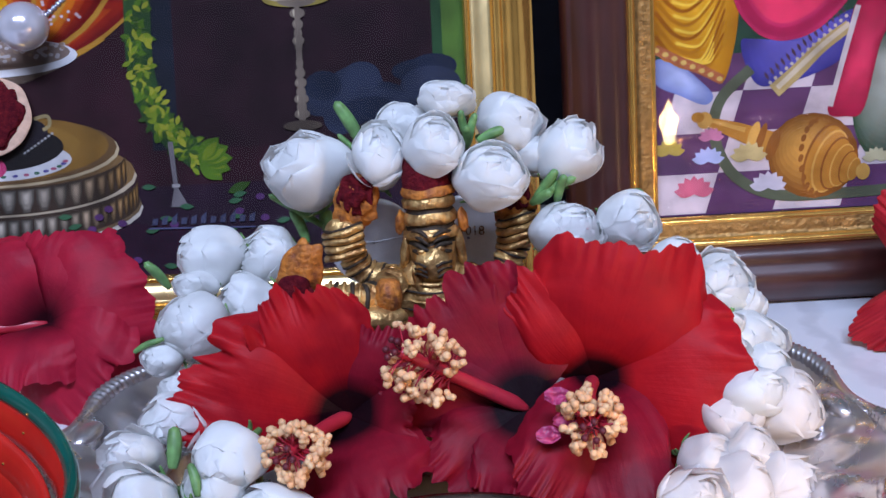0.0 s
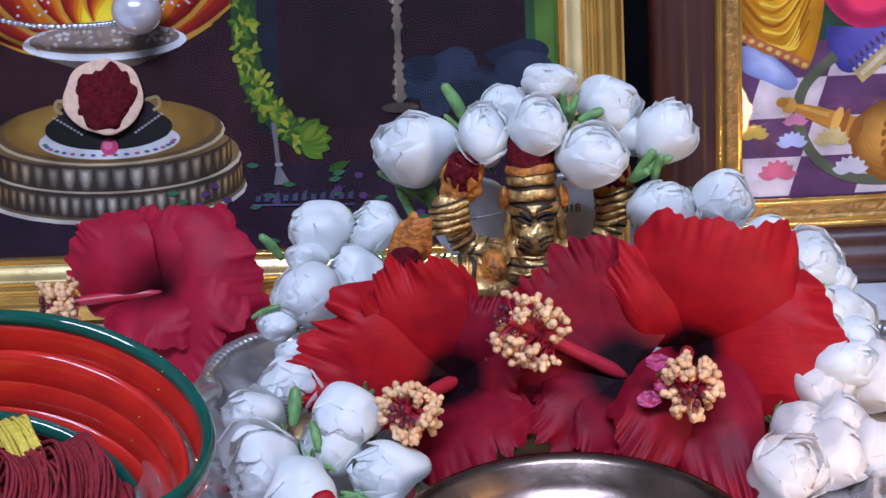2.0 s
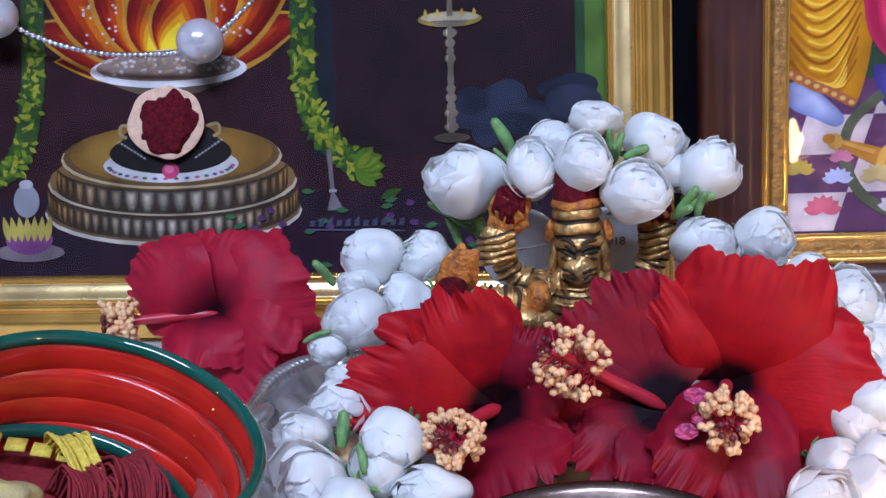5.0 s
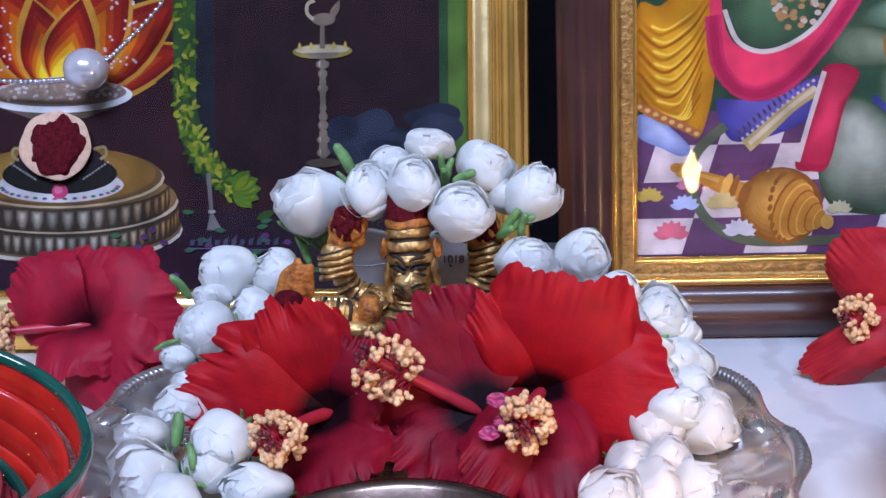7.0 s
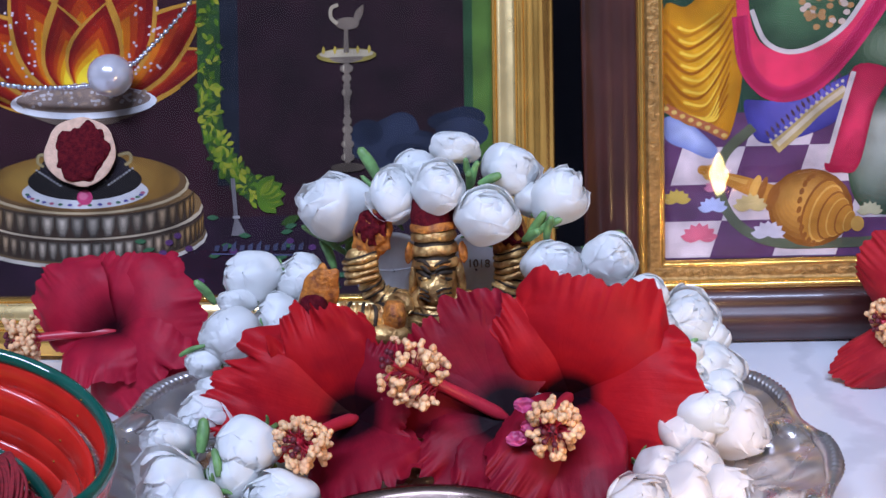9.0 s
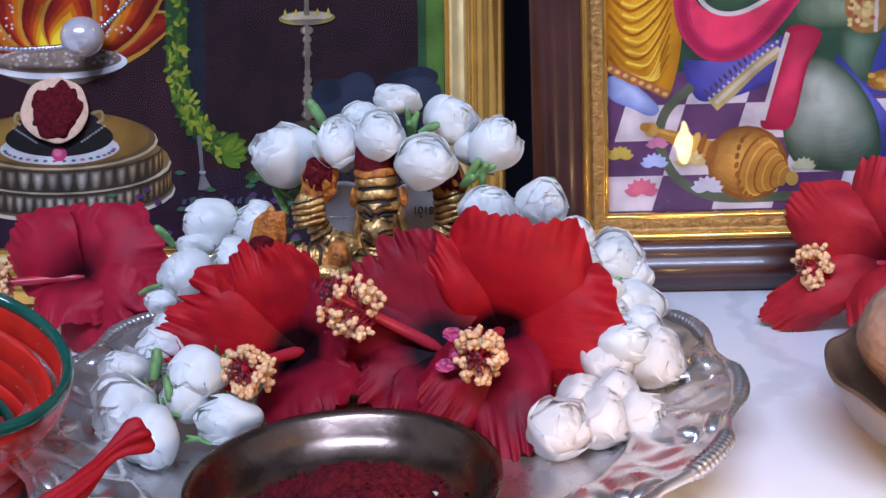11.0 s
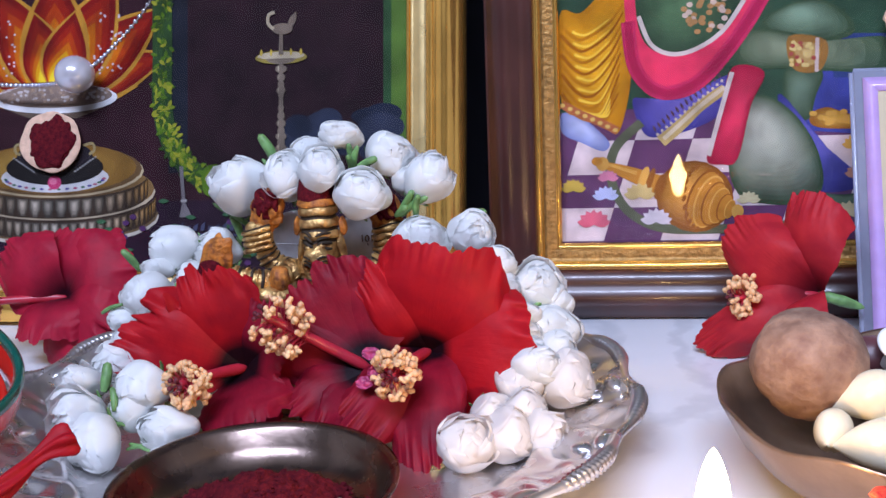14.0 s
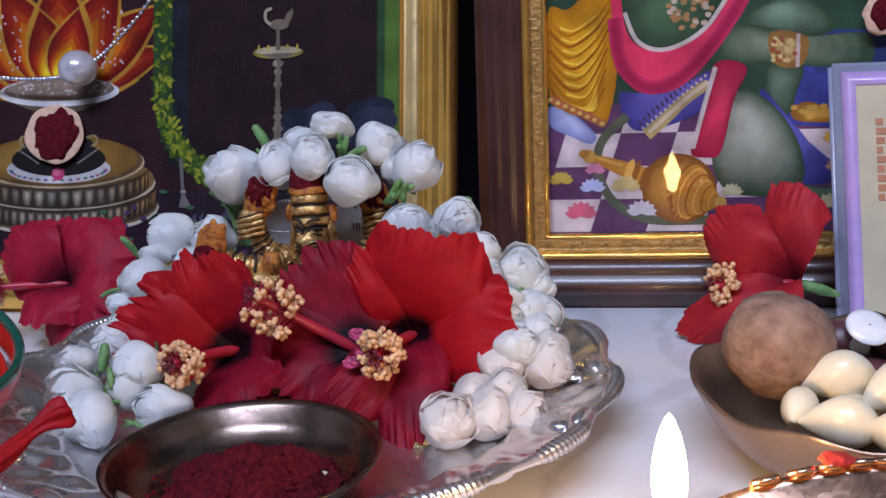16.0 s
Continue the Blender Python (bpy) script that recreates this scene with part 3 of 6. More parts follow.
shapes += [(oval((LX + 0.0005, 0.1150), 0.0042, 0.0022), BRM), (ribbon([(LX - 0.003, 0.1150), (LX - 0.0052, 0.1172), (LX - 0.0050, 0.1205), (LX - 0.0026, 0.1215)], 0.0013), BRL), (blade((LX + 0.003, 0.115), (LX + 0.0062, 0.1215), 0.0028), BRM), (((LX - 0.0007, 0.113), (LX + 0.0007, 0.113), (LX + 0.0010, 0.105), (LX - 0.0010, 0.105)), BRM)]
flat("print_oil_lamp", shapes, PIC1)
shapes = [(oval((-0.1905, 0.030), 0.0125, 0.0032), ink(0.20, 0.15, 0.16)), (oval((-0.1905, 0.0345), 0.0085, 0.0052), ink(0.20, 0.06, 0.18))]
for i in range(7):
    shapes.append((blade((-0.1975 + 0.0022 * i, 0.0335), (-0.1995 + 0.0028 * i, 0.0425), 0.0026), ink(0.42, 0.34, 0.07)))
shapes += [(oval((-0.1910, 0.0475), 0.0046, 0.0056), ink(0.30, 0.29, 0.32)), (oval((-0.1910, 0.0532), 0.0025, 0.0016), ink(0.40, 0.39, 0.42))]
flat("print_offerings", shapes, PIC1)
pane(PIC1, X0 + 0.0195, X1 - 0.0195, S0 + 0.0195, S1 - 0.0195, LAYER[0] + 0.0008)

# picture two: draped green figure print as plain shapes, gilt slip and dark wooden frame
PIC2 = thing("framed_picture", Matrix.Translation((0.0568, 0.1217, 0.0000)) @ pose(0, 0, 0, 0, 0, 2.2) @ pose(0, 0, 0, 82.5, 0, 0), "bright colour print in a gilt slip and dark wooden frame", "picture")
GAIN[0] = 0.82
U0, U1, V0, V1 = -0.0205, 0.215, 0.001, 0.36
prof = [(0.0, -0.02, 0), (0.0, 0.000, 0)] + curve_profile(0.0, 0.012, 0.000, 0.004, 0.0035, 0, 8) + curve_profile(0.012, 0.0188, 0.004, 0.001, 0.001, 0, 4) + [(0.0190, -0.001, 0)]
moulding("wooden_rail", U0, U1, V0, V1 + 0.0, prof, [WOOD], PIC2)
prof = [(0.0, -0.002, 0), (0.0, 0.0006, 0)] + curve_profile(0.0, 0.0032, 0.0006, 0.0006, 0.0018, 0, 7) + curve_profile(0.0032, 0.0078, 0.0002, -0.0002, 0.0003, 1, 3) + curve_profile(0.0078, 0.0094, -0.0002, -0.0008, 0.0006, 0, 3) + [(0.0096, -0.0028, 0)]
moulding("gilt_slip_rail", U0 + 0.0172, U1 - 0.0172, V0 + 0.0182, V1 - 0.0185, prof, [GOLD, GOLD_CARVED], PIC2)
backing(PIC2, U0 + 0.002, U1 - 0.002, V0 + 0.002, V1 - 0.002, -0.022, -0.0062)
LAYER[0] = -0.0060
a0, a1, b0, b1 = 0.0045, 0.191, 0.0285, 0.335
shapes = [(((a0, b0), (a1, b0), (a1, b1), (a0, b1)), ink(0.13, 0.05, 0.12)), (((a0, 0.077), (a1, 0.083), (a1, b1), (a0, b1)), ink(0.03, 0.07, 0.04))]
for r in range(4):
    for q in range(9):
        if (r + q) % 2:
            continue
        y0, y1 = 0.029 + 0.0125 * r, 0.029 + 0.0125 * (r + 1)
        sh = 0.004 * r
        x0 = a0 + 0.021 * q - 0.004 + sh
        quad = [(max(a0, x0), y0), (min(a1, x0 + 0.021), y0), (min(a1, x0 + 0.025), y1), (max(a0, x0 + 0.004), y1)]
        shapes.append((quad, ink(0.66, 0.54, 0.54)))
flat("print_floor", shapes, PIC2, 0.000004)


shapes = shaded([(0.0068, 0.0769), (0.0129, 0.0761), (0.0196, 0.0710), (0.0243, 0.0655), (0.0216, 0.0627), (0.0144, 0.0658), (0.0070, 0.0697)], (0.22, 0.26, 0.50), (0.52, 0.56, 0.78), (0.5, 0.6))
YEL, YELD, YELL = (0.50, 0.20, 0.008), ink(0.34, 0.11, 0.006), ink(0.86, 0.56, 0.06)
shapes += shaded([(0.0066, 0.1127), (0.0142, 0.1134), (0.0224, 0.1200), (0.0298, 0.1197), (0.0309, 0.1056), (0.0325, 0.0935), (0.0310, 0.0803), (0.0272, 0.0691), (0.0217, 0.0724), (0.0146, 0.0753), (0.0068, 0.0810)], YEL, (0.76, 0.40, 0.02), (0.6, 0.5))
for k in range(11):
    y0 = 0.1085 - 0.0036 * k
    sag = 0.010 + 0.0012 * k
    p, q = (0.0070, max(0.0806, y0 + 0.001)), (0.0300 - 0.00025 * k, y0 + 0.008)
    mid = (0.0155 + 0.0006 * k, max(0.0768 - 0.0003 * k, y0 - sag * 0.45))
    shapes.append((ribbon([p, ((p[0] + mid[0]) / 2, mid[1] + 0.0012), mid, (0.0245, (mid[1] + q[1]) / 2 - 0.001), q], 0.0014, 0.0007), YELD if k % 2 else ink(0.44, 0.17, 0.008)))
    shapes.append((ribbon([((p[0] + mid[0]) / 2, mid[1] + 0.0028), (mid[0] + 0.001, mid[1] + 0.0016), (0.0248, (mid[1] + q[1]) / 2 + 0.0006)], 0.0011, 0.0004), YELL))
shapes.append((ribbon([(0.0068, 0.0804), (0.0136, 0.0767), (0.0217, 0.0730), (0.0272, 0.0700)], 0.0030), ink(0.42, 0.13, 0.05)))
for i in range(8):
    p = Vector((*(0.0072, 0.0800), 0)).lerp(Vector((*(0.0264, 0.0704), 0)), i / 7)
    shapes.append((oval((p.x, p.y), 0.0010, 0.0008, 8), ink(0.66, 0.44, 0.12)))
flat("print_yellow_drape", shapes, PIC2)
GD, GL = (0.045, 0.080, 0.040), (0.25, 0.30, 0.19)
shapes = [([(0.0306, 0.1296), (0.0844, 0.1270), (0.0807, 0.0918), (0.0352, 0.0934)], ink(0.035, 0.075, 0.04))]
shapes += shaded([(0.0335, 0.1275), (0.0709, 0.1257), (0.0670, 0.1042), (0.0532, 0.0968), (0.0373, 0.1014)], (0.03, 0.065, 0.035), (0.10, 0.19, 0.09), (0.4, 0.6))
shapes += [([(0.0924, 0.0894), (0.1417, 0.0897), (0.1423, 0.0642), (0.0945, 0.0684)], ink(0.05, 0.06, 0.28)), ([(0.1038, 0.1028), (0.1414, 0.1014), (0.1418, 0.0858), (0.1040, 0.0871)], ink(0.03, 0.05, 0.16))]
shapes += shaded([(0.0964, 0.0744), (0.1021, 0.0766), (0.1099, 0.0740), (0.1232, 0.0730), (0.1233, 0.0691), (0.1042, 0.0688), (0.0968, 0.0704)], (0.32, 0.12, 0.02), (0.66, 0.38, 0.06))
shapes += shaded([(0.0875, 0.0906), (0.1001, 0.0896), (0.0979, 0.0803), (0.0954, 0.0724), (0.0882, 0.0740)], GD, (0.15, 0.22, 0.15), (0.4, 0.6))
shapes += shaded([(0.0847, 0.0817), (0.0964, 0.0694), (0.1062, 0.0571), (0.1160, 0.0488), (0.1005, 0.0461), (0.0907, 0.0554)], (0.04, 0.04, 0.20), (0.12, 0.11, 0.42))
shapes += shaded([(0.0710, 0.0791), (0.0804, 0.0815), (0.0906, 0.0745), (0.0984, 0.0623), (0.1009, 0.0491), (0.0957, 0.0427), (0.0829, 0.0417), (0.0710, 0.0456), (0.0670, 0.0600)], GD, (0.42, 0.43, 0.35), (0.36, 0.72), 14)
shapes += shaded([(0.0956, 0.0462), (0.1083, 0.0449), (0.1237, 0.0477), (0.1238, 0.0426), (0.1045, 0.0393), (0.0947, 0.0407)], (0.03, 0.06, 0.035), (0.12, 0.18, 0.11))
shapes += shaded([(0.0791, 0.1077), (0.0884, 0.1136), (0.0998, 0.1147), (0.1094, 0.1084), (0.1104, 0.1022), (0.0981, 0.0995), (0.0846, 0.1016)], GD, (0.20, 0.30, 0.20), (0.4, 0.75), 7)
shapes += shaded([(0.0719, 0.1044), (0.0807, 0.1053), (0.0923, 0.1029), (0.1038, 0.1005), (0.1228, 0.1005), (0.1230, 0.0892), (0.1020, 0.0895), (0.0885, 0.0908), (0.0749, 0.0916), (0.0694, 0.0962)], GD, GL, (0.3, 0.6), 7)
shapes += shaded([(0.0884, 0.1022), (0.1015, 0.1002), (0.0997, 0.0900), (0.0901, 0.0907)], (0.34, 0.16, 0.04), (0.66, 0.46, 0.18), n=3)
for i in range(9):
    p = Vector((*(0.0984, 0.1007), 0)).lerp(Vector((*(0.0982, 0.0900), 0)), i / 8)
    shapes.append((oval((p.x, p.y), 0.0008, 0.0008, 8), ink(0.62, 0.48, 0.44)))
for i in range(24):
    p = (0.0935, 0.0961)
    shapes.append((oval((p[0] + 0.0085 * (rc.random() - 0.5), p[1] + 0.009 * (rc.random() - 0.5)), 0.0009, 0.0008, 8), ink(0.70, 0.52, 0.20) if i % 3 else ink(0.40, 0.08, 0.06)))
for i in range(16):
    p = (0.1032, 0.0728)
    shapes.append((oval((p[0] + 0.014 * (rc.random() - 0.5), p[1] + 0.004 * (rc.random() - 0.5)), 0.0014, 0.0010, 8), ink(0.66, 0.36, 0.07)))
flat("print_green_forms", shapes, PIC2)
PD, PL = (0.36, 0.012, 0.045), (0.72, 0.045, 0.110)
WHT = ink(0.62, 0.55, 0.50)
shapes = shaded([(0.0330, 0.0817), (0.0431, 0.0800), (0.0551, 0.0836), (0.0670, 0.0893), (0.0694, 0.0862), (0.0650, 0.0763), (0.0581, 0.0714), (0.0450, 0.0677), (0.0369, 0.0689)], (0.06, 0.05, 0.26), (0.18, 0.15, 0.52), (0.5, 0.6))
shapes.append((ribbon([(0.0430, 0.0657), (0.0501, 0.0716), (0.0575, 0.0785), (0.0660, 0.0843)], 0.0046, 0.0036), ink(0.50, 0.36, 0.14)))
shapes.append((ribbon([(0.0440, 0.0667), (0.0507, 0.0726), (0.0579, 0.0789), (0.0660, 0.0849)], 0.0016), ink(0.66, 0.54, 0.36)))
for i in range(15):
    p = Vector((*(0.0414, 0.0692), 0)).lerp(Vector((*(0.0646, 0.0880), 0)), i / 14)
    shapes.append((blade((p.x, p.y), (p.x - 0.0014, p.y + 0.0026), 0.0010, 0.5, 4), ink(0.10, 0.05, 0.08)))
    shapes.append((oval((p.x + 0.0004, p.y - 0.0008), 0.0006, 0.0006, 6), ink(0.6, 0.5, 0.4)))
band = [(0.0303, 0.1256), (0.0309, 0.1056), (0.0323, 0.0935), (0.0371, 0.0842), (0.0451, 0.0809), (0.0551, 0.0830), (0.0650, 0.0914), (0.0739, 0.1040), (0.0829, 0.1174), (0.0864, 0.1250), (0.0767, 0.1255), (0.0719, 0.1139), (0.0651, 0.1043), (0.0552, 0.0983), (0.0452, 0.0975), (0.0383, 0.1009), (0.0349, 0.1095), (0.0335, 0.1255)]
shapes.append((rounded(band), ink(*PL)))
for k, (w, c) in enumerate(((0.0052, (0.52, 0.028, 0.10)), (0.0028, (0.40, 0.016, 0.07)))):
    shapes.append((ribbon([(0.0315, 0.1096), (0.0341, 0.0924), (0.0431, 0.0838), (0.0541, 0.0857), (0.0641, 0.0944), (0.0748, 0.1089), (0.0816, 0.1213)], w), ink(*c)))
shapes.append((ribbon([(0.0354, 0.1115), (0.0397, 0.1013), (0.0472, 0.0974), (0.0562, 0.0991), (0.0655, 0.1053), (0.0729, 0.1158)], 0.0016), WHT))
shapes += shaded([(0.0686, 0.0918), (0.0800, 0.0899), (0.0753, 0.0780), (0.0706, 0.0589), (0.0650, 0.0568), (0.0594, 0.0593), (0.0646, 0.0763)], PD, PL, (0.6, 0.6))
shapes.append((ribbon([(0.0686, 0.0902), (0.0646, 0.0763), (0.0602, 0.0601)], 0.0017), WHT))
for i in range(40):
    p = (0.0592, 0.1121)
    a, q = 6.28 * rc.random(), math.sqrt(rc.random())
    shapes.append((oval((p[0] + 0.0085 * q * math.cos(a), p[1] + 0.0075 * q * math.sin(a)), 0.0012, 0.0010, 8), ink(0.50, 0.26, 0.10) if i % 3 else ink(0.66, 0.50, 0.40)))
flat("print_pink_sash", shapes, PIC2)
SNK = ink(0.11, 0.12, 0.07)
shapes = [(ribbon([(0.036, 0.073), (0.0265, 0.064), (0.0245, 0.053), (0.030, 0.041), (0.042, 0.0340), (0.060, 0.0330), (0.090, 0.0345), (0.115, 0.041)], 0.0034), SNK)]
MAC, MACD, MACL = ink(0.50, 0.22, 0.035), ink(0.28, 0.10, 0.02), ink(0.66, 0.36, 0.08)
shapes += shaded(oval((0.0550, 0.0452), 0.0142, 0.0132, 20, 0, 360, -20), (0.24, 0.085, 0.015), (0.68, 0.34, 0.07), (0.36, 0.66), 8, False)
shapes += [(ribbon([(0.0225, 0.0575), (0.030, 0.0548), (0.0430, 0.0495)], 0.0022, 0.0074), MAC), (ribbon([(0.023, 0.0579), (0.034, 0.0543)], 0.0008, 0.0016), MACL), (oval((0.0365, 0.0522), 0.0016, 0.0048, 14, 0, 360, -20), MACL), (oval((0.0388, 0.0513), 0.0012, 0.0052, 14, 0, 360, -20), MACD), (oval((0.0215, 0.0580), 0.0024, 0.0026), MACL), (oval((0.0195, 0.0590), 0.0020, 0.0016), MAC), (oval((0.0425, 0.0492), 0.0018, 0.0050, 14, 0, 360, -20), MACD)]
for i in range(6):
    q = 0.0138 - 0.0019 * i
    shapes.append((oval((0.0582 + 0.0019 * i, 0.0438 - 0.0007 * i), q * 0.42, q * 0.86, 20, 0, 360, -20), MACD if i % 2 == 0 else MACL))
    shapes.append((oval((0.0584 + 0.0019 * i, 0.0437 - 0.0007 * i), q * 0.38, q * 0.80, 20, 0, 360, -20), MAC))
shapes.append((oval((0.0705, 0.0394), 0.0022, 0.0026), MACL))
for i in range(11):
    a = radians(100 + 16 * i)
    shapes.append((oval((0.0570 + 0.0058 * math.cos(a), 0.0446 + 0.0118 * math.sin(a)), 0.0008, 0.0013, 8, 0, 360, -20), MACD))


def print_water_lily(c, w, m):
    return [(blade((c[0], c[1] - w * 0.35), (c[0] + w * math.cos(radians(a)), c[1] - w * 0.35 + w * 0.9 * math.sin(radians(a))), w * 0.5, 0.5, 5), m) for a in (12, 168, 38, 142, 64, 116, 90)]


for c, w, m in (((0.018, 0.0375), 0.0065, ink(0.62, 0.14, 0.20)), ((0.0105, 0.0500), 0.0050, ink(0.60, 0.42, 0.08)), ((0.0225, 0.0470), 0.0052, ink(0.45, 0.48, 0.68)), ((0.0235, 0.0535), 0.0042, ink(0.62, 0.22, 0.34)), ((0.0745, 0.0445), 0.0045, ink(0.60, 0.52, 0.30)), ((0.110, 0.0395), 0.006, ink(0.60, 0.50, 0.28)), ((0.1005, 0.0385), 0.0055, ink(0.35, 0.42, 0.68)), ((0.112, 0.064), 0.005, ink(0.62, 0.36, 0.08)), ((0.035, 0.0475), 0.006, ink(0.60, 0.46, 0.20)), ((0.041, 0.0380), 0.006, ink(0.58, 0.52, 0.56)), ((0.113, 0.0535), 0.005, ink(0.58, 0.28, 0.18))):
    shapes += print_water_lily(c, w, m)
flat("print_club_and_lilies", shapes, PIC2)
g2 = pane(PIC2, -0.104, 0.104, -0.09, 0.26, 0.0)
g2.matrix_basis = pose(0.0975, 0.06, LAYER[0] + 0.0025, 2.3, -1.0, 0)
bm = bmesh.new()
blob(bm, scaled((0, 0, 0), 0.0075, 0.0075, 0.0008), 3, 0.25, 3)
daub = part("sandal_daub", bm, SANDAL, PIC2, "dried sandal paste daub on the glass")
daub.matrix_basis = pose(0.128, 0.107, -0.0005)
bm = bmesh.new()
blob(bm, scaled((0, 0, 0), 0.005, 0.0052, 0.0011), 3, 0.4, 5)
dot = part("kumkum_dot", bm, KUMKUM, PIC2, "dark red kumkum dot")
dot.matrix_basis = pose(0.128, 0.107, 0.0)
# the daub on picture one
bm = bmesh.new()
blob(bm, scaled((0, 0, 0), 0.0130, 0.0122, 0.0010), 4, 0.10, 2)
daub = part("sandal_daub", bm, SANDAL, PIC1, "dried sandal paste daub on the glass")
daub.matrix_basis = pose(CX, 0.0726, 0.0012)
bm = bmesh.new()
blob(bm, scaled((0, 0, 0), 0.0095, 0.0098, 0.0012), 4, 0.35, 8, freq=2.2)
dot = part("kumkum_dot", bm, KUMKUM, PIC1, "dark red kumkum dot")
dot.matrix_basis = pose(CX + 0.001, 0.0728, 0.0019)

# ---- silver plate ----
PLATE = thing("plate", pose(0.0005, 0.002, 0.0), "ornate silver plate with a scalloped twisted rim", "plate")


def plate_wob(r, z, a, j):
    k = max(0.0, (r - 0.066) / 0.029)
    lob = (0.5 + 0.5 * math.cos(a * 14)) ** 0.6
    r2 = r + k * 0.0026 * (lob - 0.5)
    bed = math.sin(math.pi * min(1, k))
    z2 = z + 0.0020 * (lob - 0.6) * bed + 0.0004 * bed ** 2 * lob * math.cos(a * 70) + 0.0011 * bed * math.sin(a * 28 + 9 * k) + 0.0012 * (1 - lob) ** 2 * math.sin(math.pi * min(1, k) * 3) * (k > 0)
    return r2, z2


bm = bmesh.new()
prof = [(0.0005, 0.0030), (0.02, 0.0030), (0.045, 0.0030), (0.060, 0.0031), (0.064, 0.0036), (0.0672, 0.0058), (0.0686, 0.0080)]
prof += [(0.069 + 0.0245 * i / 16, 0.0086 + 0.0090 * (i / 16) ** 1.5) for i in range(17)]
prof += [(0.0945, 0.0176), (0.0935, 0.0162), (0.082, 0.0102), (0.069, 0.0066), (0.066, 0.0040), (0.062, 0.0012), (0.0005, 0.0012)]
lathe(bm, prof, 720, wob=plate_wob)
DISH = part("dish", bm, SILVER, PLATE)
bm = bmesh.new()
n, k = 2600, 8
rows = []
for i in range(n):
    a = 2 * math.pi * i / n
    c, _ = plate_wob(0.0940, 0.0178, a, 0)
    seg = step(1.5 * (0.5 + 0.5 * math.cos(a * 14)) - 0.15)
    tr = 0.0013 + 0.0009 * seg
    row = []
    for j in range(k):
        b = 2 * math.pi * j / k
        rr = tr * (1 + 0.19 * math.sin(b * 2 + a * 320) * seg)
        row.append(bm.verts.new(((c + rr * math.cos(b)) * math.cos(a), (c + rr * math.cos(b)) * math.sin(a), 0.0176 + 0.0004 * math.cos(a * 14) + rr * math.sin(b))))
    rows.append(row)
for i in range(n):
    p, q = rows[i], rows[(i + 1) % n]
    for j in range(k):
        bm.faces.new((p[j], q[j], q[(j + 1) % k], p[(j + 1) % k]))
part("rope_rim", bm, SILVER, PLATE, "twisted rope edging")
for i in range(14):
    a = 2 * math.pi * (i + 0.5) / 14
    for turn, rr, zz, size in ((0.0, 0.0895, 0.0156, (0.0030, 0.0058, 0.0024)), (0.0, 0.0830, 0.0122, (0.0034, 0.0026, 0.0017))):
        bm = bmesh.new()
        d = a + turn
        blob(bm, frame_to((rr * math.cos(d), rr * math.sin(d), zz), (0, 0, 1), (math.cos(d), math.sin(d), 0)) @ Matrix.Diagonal((*size, 1)), 3)
        part("boss", bm, SILVER, DISH)

# ---- kumkum cup ----
CUP = thing("kumkum_cup", pose(0.0010, -0.0480, 0.0034), "small worn steel cup of dark red powder", "cup")
bm = bmesh.new()
lathe(bm, [(0.0005, 0.0012), (0.0255, 0.0014), (0.0300, 0.0028), (0.0330, 0.0066), (0.0347, 0.0108), (0.0362, 0.0122), (0.0372, 0.0122), (0.0370, 0.0112), (0.0345, 0.0085), (0.031, 0.0030), (0.0235, 0.0), (0.0005, 0.0)], 96)
part("bowl", bm, mat("worn_steel", (0.25, 0.18, 0.15), 0.27, 1.0, scale=90, bump=0.15, bump_scale=300, color2=(0.16, 0.115, 0.095)), CUP)
rk = random.Random(7)
bm = bmesh.new()
n = 56
vs = {}
for i in range(n):
    for j in range(n):
        x, y = (i / (n - 1) - 0.5) * 0.052, (j / (n - 1) - 0.5) * 0.044
        q = math.hypot(x / 0.0215, (y - 0.000) / 0.0185)
        h = 0.0100 * max(0, 1 - q ** 1.4) + 0.0034 * noise.noise(Vector((x * 130, y * 130, 1))) + 0.0018 * abs(noise.noise(Vector((x * 330, y * 330, 2)))) * (1 if q < 1.05 else 0) + 0.0008 * noise.noise(Vector((x * 600, y * 600, 4)))
        if q < 1.12 + 0.14 * noise.noise(Vector((x * 220, y * 220, 9))):
            vs[i, j] = bm.verts.new((x + 0.002, y + 0.001, 0.0030 + max(0, h)))
for (i, j), v in list(vs.items()):
    if all(q in vs for q in ((i + 1, j), (i + 1, j + 1), (i, j + 1))):
        bm.faces.new((v, vs[i + 1, j], vs[i + 1, j + 1], vs[i, j + 1]))
for i in range(260):
    a, r = rk.random() * 6.3, 0.004 + 0.025 * rk.random()
    s = 0.0003 + 0.0009 * rk.random() ** 2
    blob(bm, scaled((0.002 + r * math.cos(a), r * math.sin(a) * 0.85, 0.0030 + max(0, 0.0098 * (1 - (r / 0.0215) ** 1.4))), s, s, s * 0.8), 1, 0.4, i)
part("powder", bm, KUMKUM, CUP, "heaped dark red kumkum powder", False)
for x, y in ((0.018, 0.008), (0.0195, 0.007), (-0.016, 0.012)):
    bm = bmesh.new()
    blob(bm, scaled((x, y, 0.0036), 0.0016, 0.0009, 0.0007, 0, 0, 40), 2)
    part("rice_grain", bm, CASHEW, CUP)

# ---- flowers ----
rf = random.Random(11)


